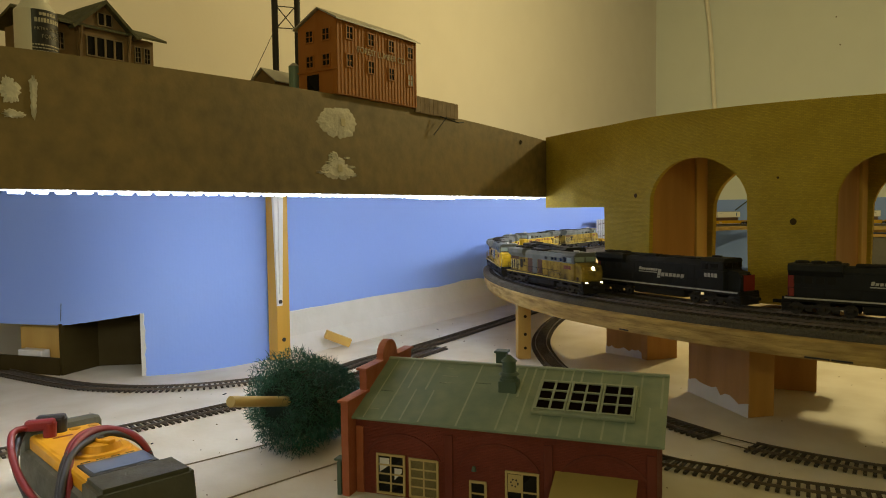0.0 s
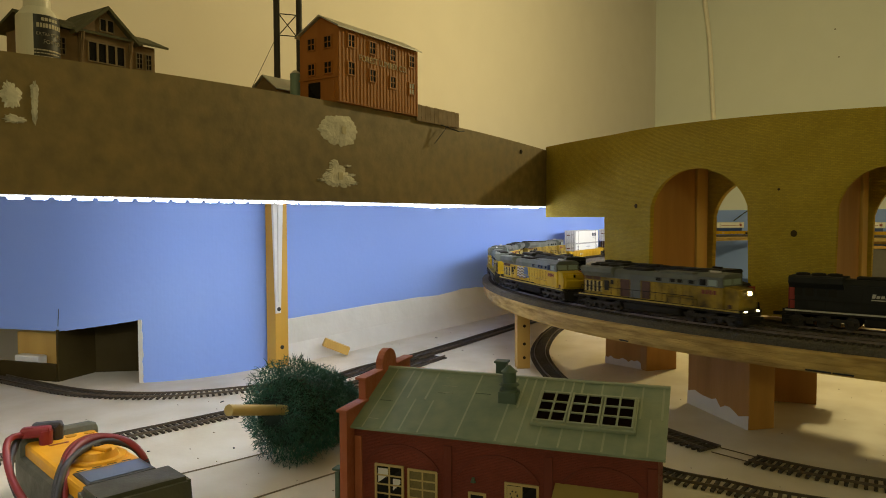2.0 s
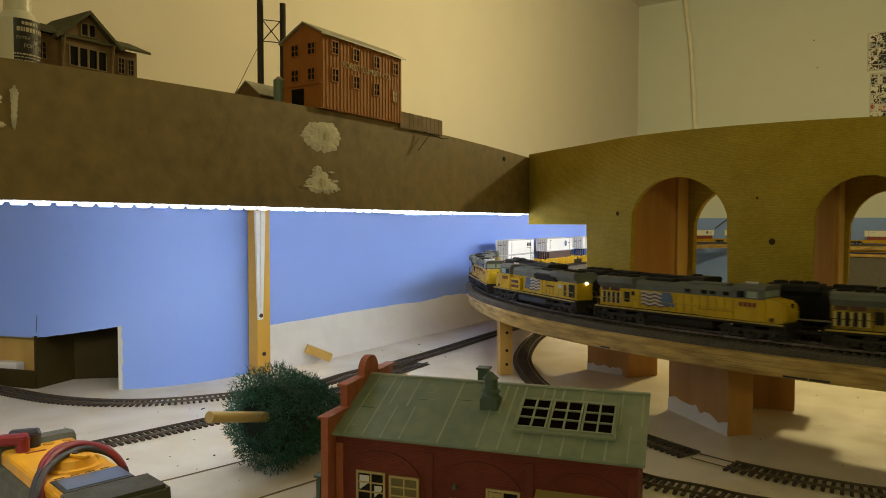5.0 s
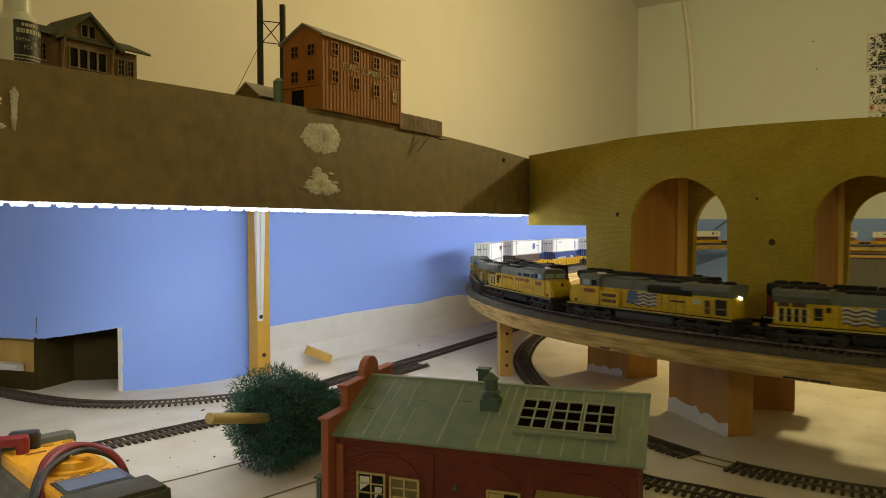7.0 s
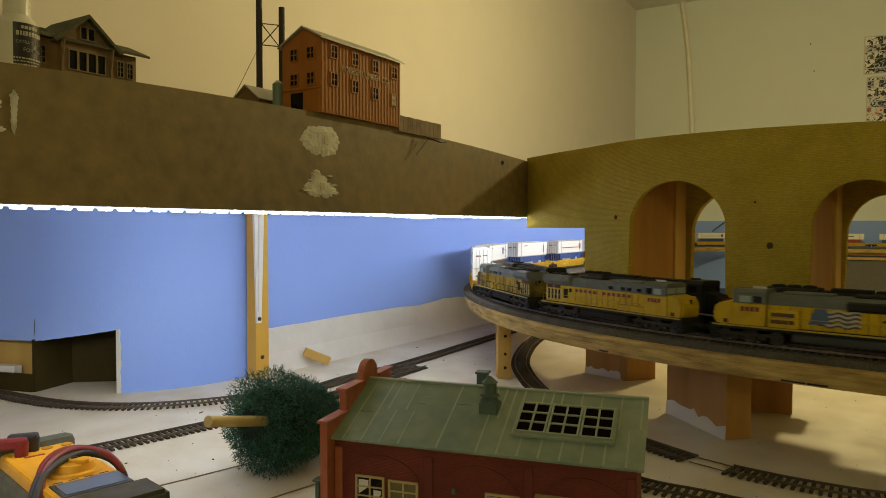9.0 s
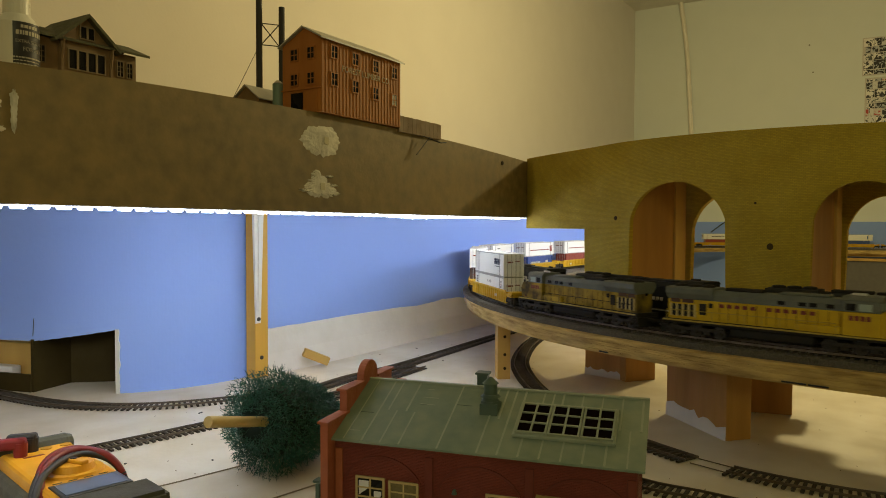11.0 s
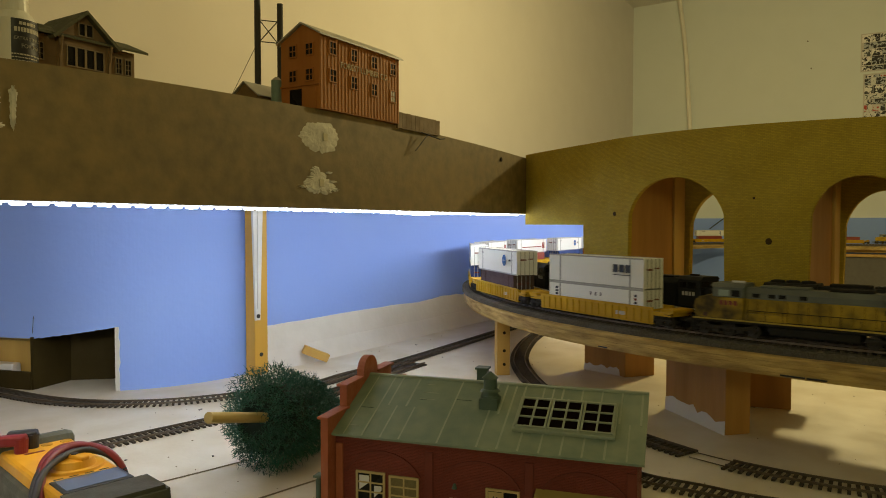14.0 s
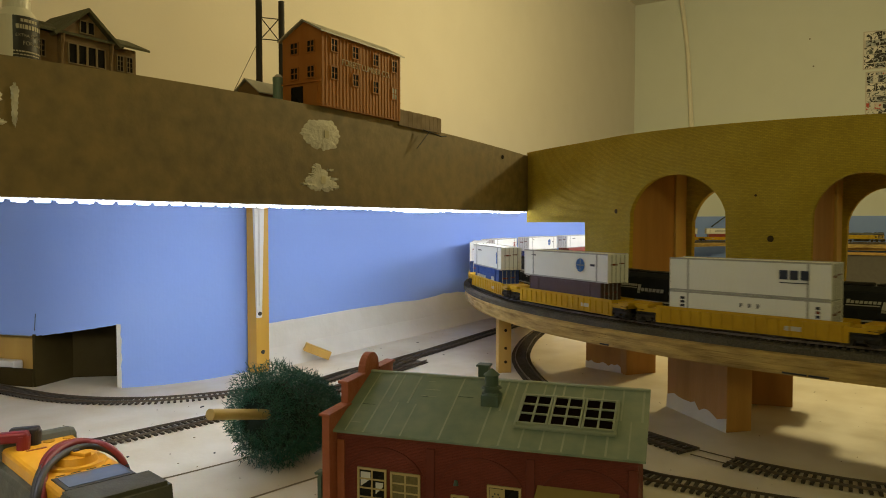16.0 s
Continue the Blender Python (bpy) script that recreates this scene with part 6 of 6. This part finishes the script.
LOADS = [
    (("white", C_WHITE, 0.152, "small"), ("white", C_WHITE, 0.152, "block")),
    (("dark brown", C_BROWN, 0.140, None), ("white", C_WHITE, 0.164, "cross")),
    (("blue", C_BLUE, 0.140, "word"), ("white", C_WHITE, 0.164, "bar")),
    (("blue", C_BLUE, 0.140, "word"), ("white", C_WHITE, 0.164, "stripe")),
    (("red", C_RED, 0.140, None), ("white", C_WHITE, 0.164, "stripe")),
    (("blue", C_BLUE, 0.140, "word"), ("white", C_WHITE, 0.164, "cross")),
]
for lower, logo in ((C_RED, "bar"), (C_BROWN, "stripe"), (C_BLUE, "cross"), (C_RED, "stripe"), (C_BROWN, "bar"), (C_BLUE, "stripe"), (C_RED, "cross"), (C_BROWN, "cross"), (C_BLUE, "stripe"), (C_RED, "wide"), (C_RED, "bar"), (C_RED, "wide"), (C_BLUE, "bar")):
    LOADS.append((({C_RED: "red", C_BROWN: "dark brown", C_BLUE: "blue"}[lower], lower, 0.140, None), ("white", C_WHITE, 0.164, logo)))
LOADS.append((("red", C_RED, 0.140, None), None))
first_car = None
CAR0, CARGAP = 1.3385, 0.2350
for k, load in enumerate(LOADS):
    car = well_car() if first_car is None else copy_thing(first_car, Matrix())
    first_car = first_car or car
    back = CAR0 + CARGAP * k
    TRAIN.append((car, back, 0))
    for j, spec in enumerate(load):
        if spec:
            TRAIN.append((container(*spec), back, 0.0042 + 0.0334 * j))
for k in range(2):
    TRAIN.append((locomotive("yellow diesel locomotive helping at the back of the train", "up", flag=False, group="locomotives hauling the train"), CAR0 + CARGAP * (len(LOADS) - 1) + 0.247 + 0.2413 * k, 0))

# ---- what moves ----
SPEED, SLOWING, NOSE = 0.103, 0.00045, 3.007


def motions():
    for ob, back, lift in TRAIN:
        rows = []
        for i in range(65):
            t = i * 0.25
            s = NOSE + SPEED * t - SLOWING * t * t - back
            a, b = main_line(s - 0.07), main_line(s + 0.07)
            p, d = (a + b) / 2, b - a
            rows.append((t, pose(p.x, p.y, RAIL_TOP + lift, 0, 0, math.degrees(math.atan2(d.y, d.x)))))
        walk(ob, rows)


motions()
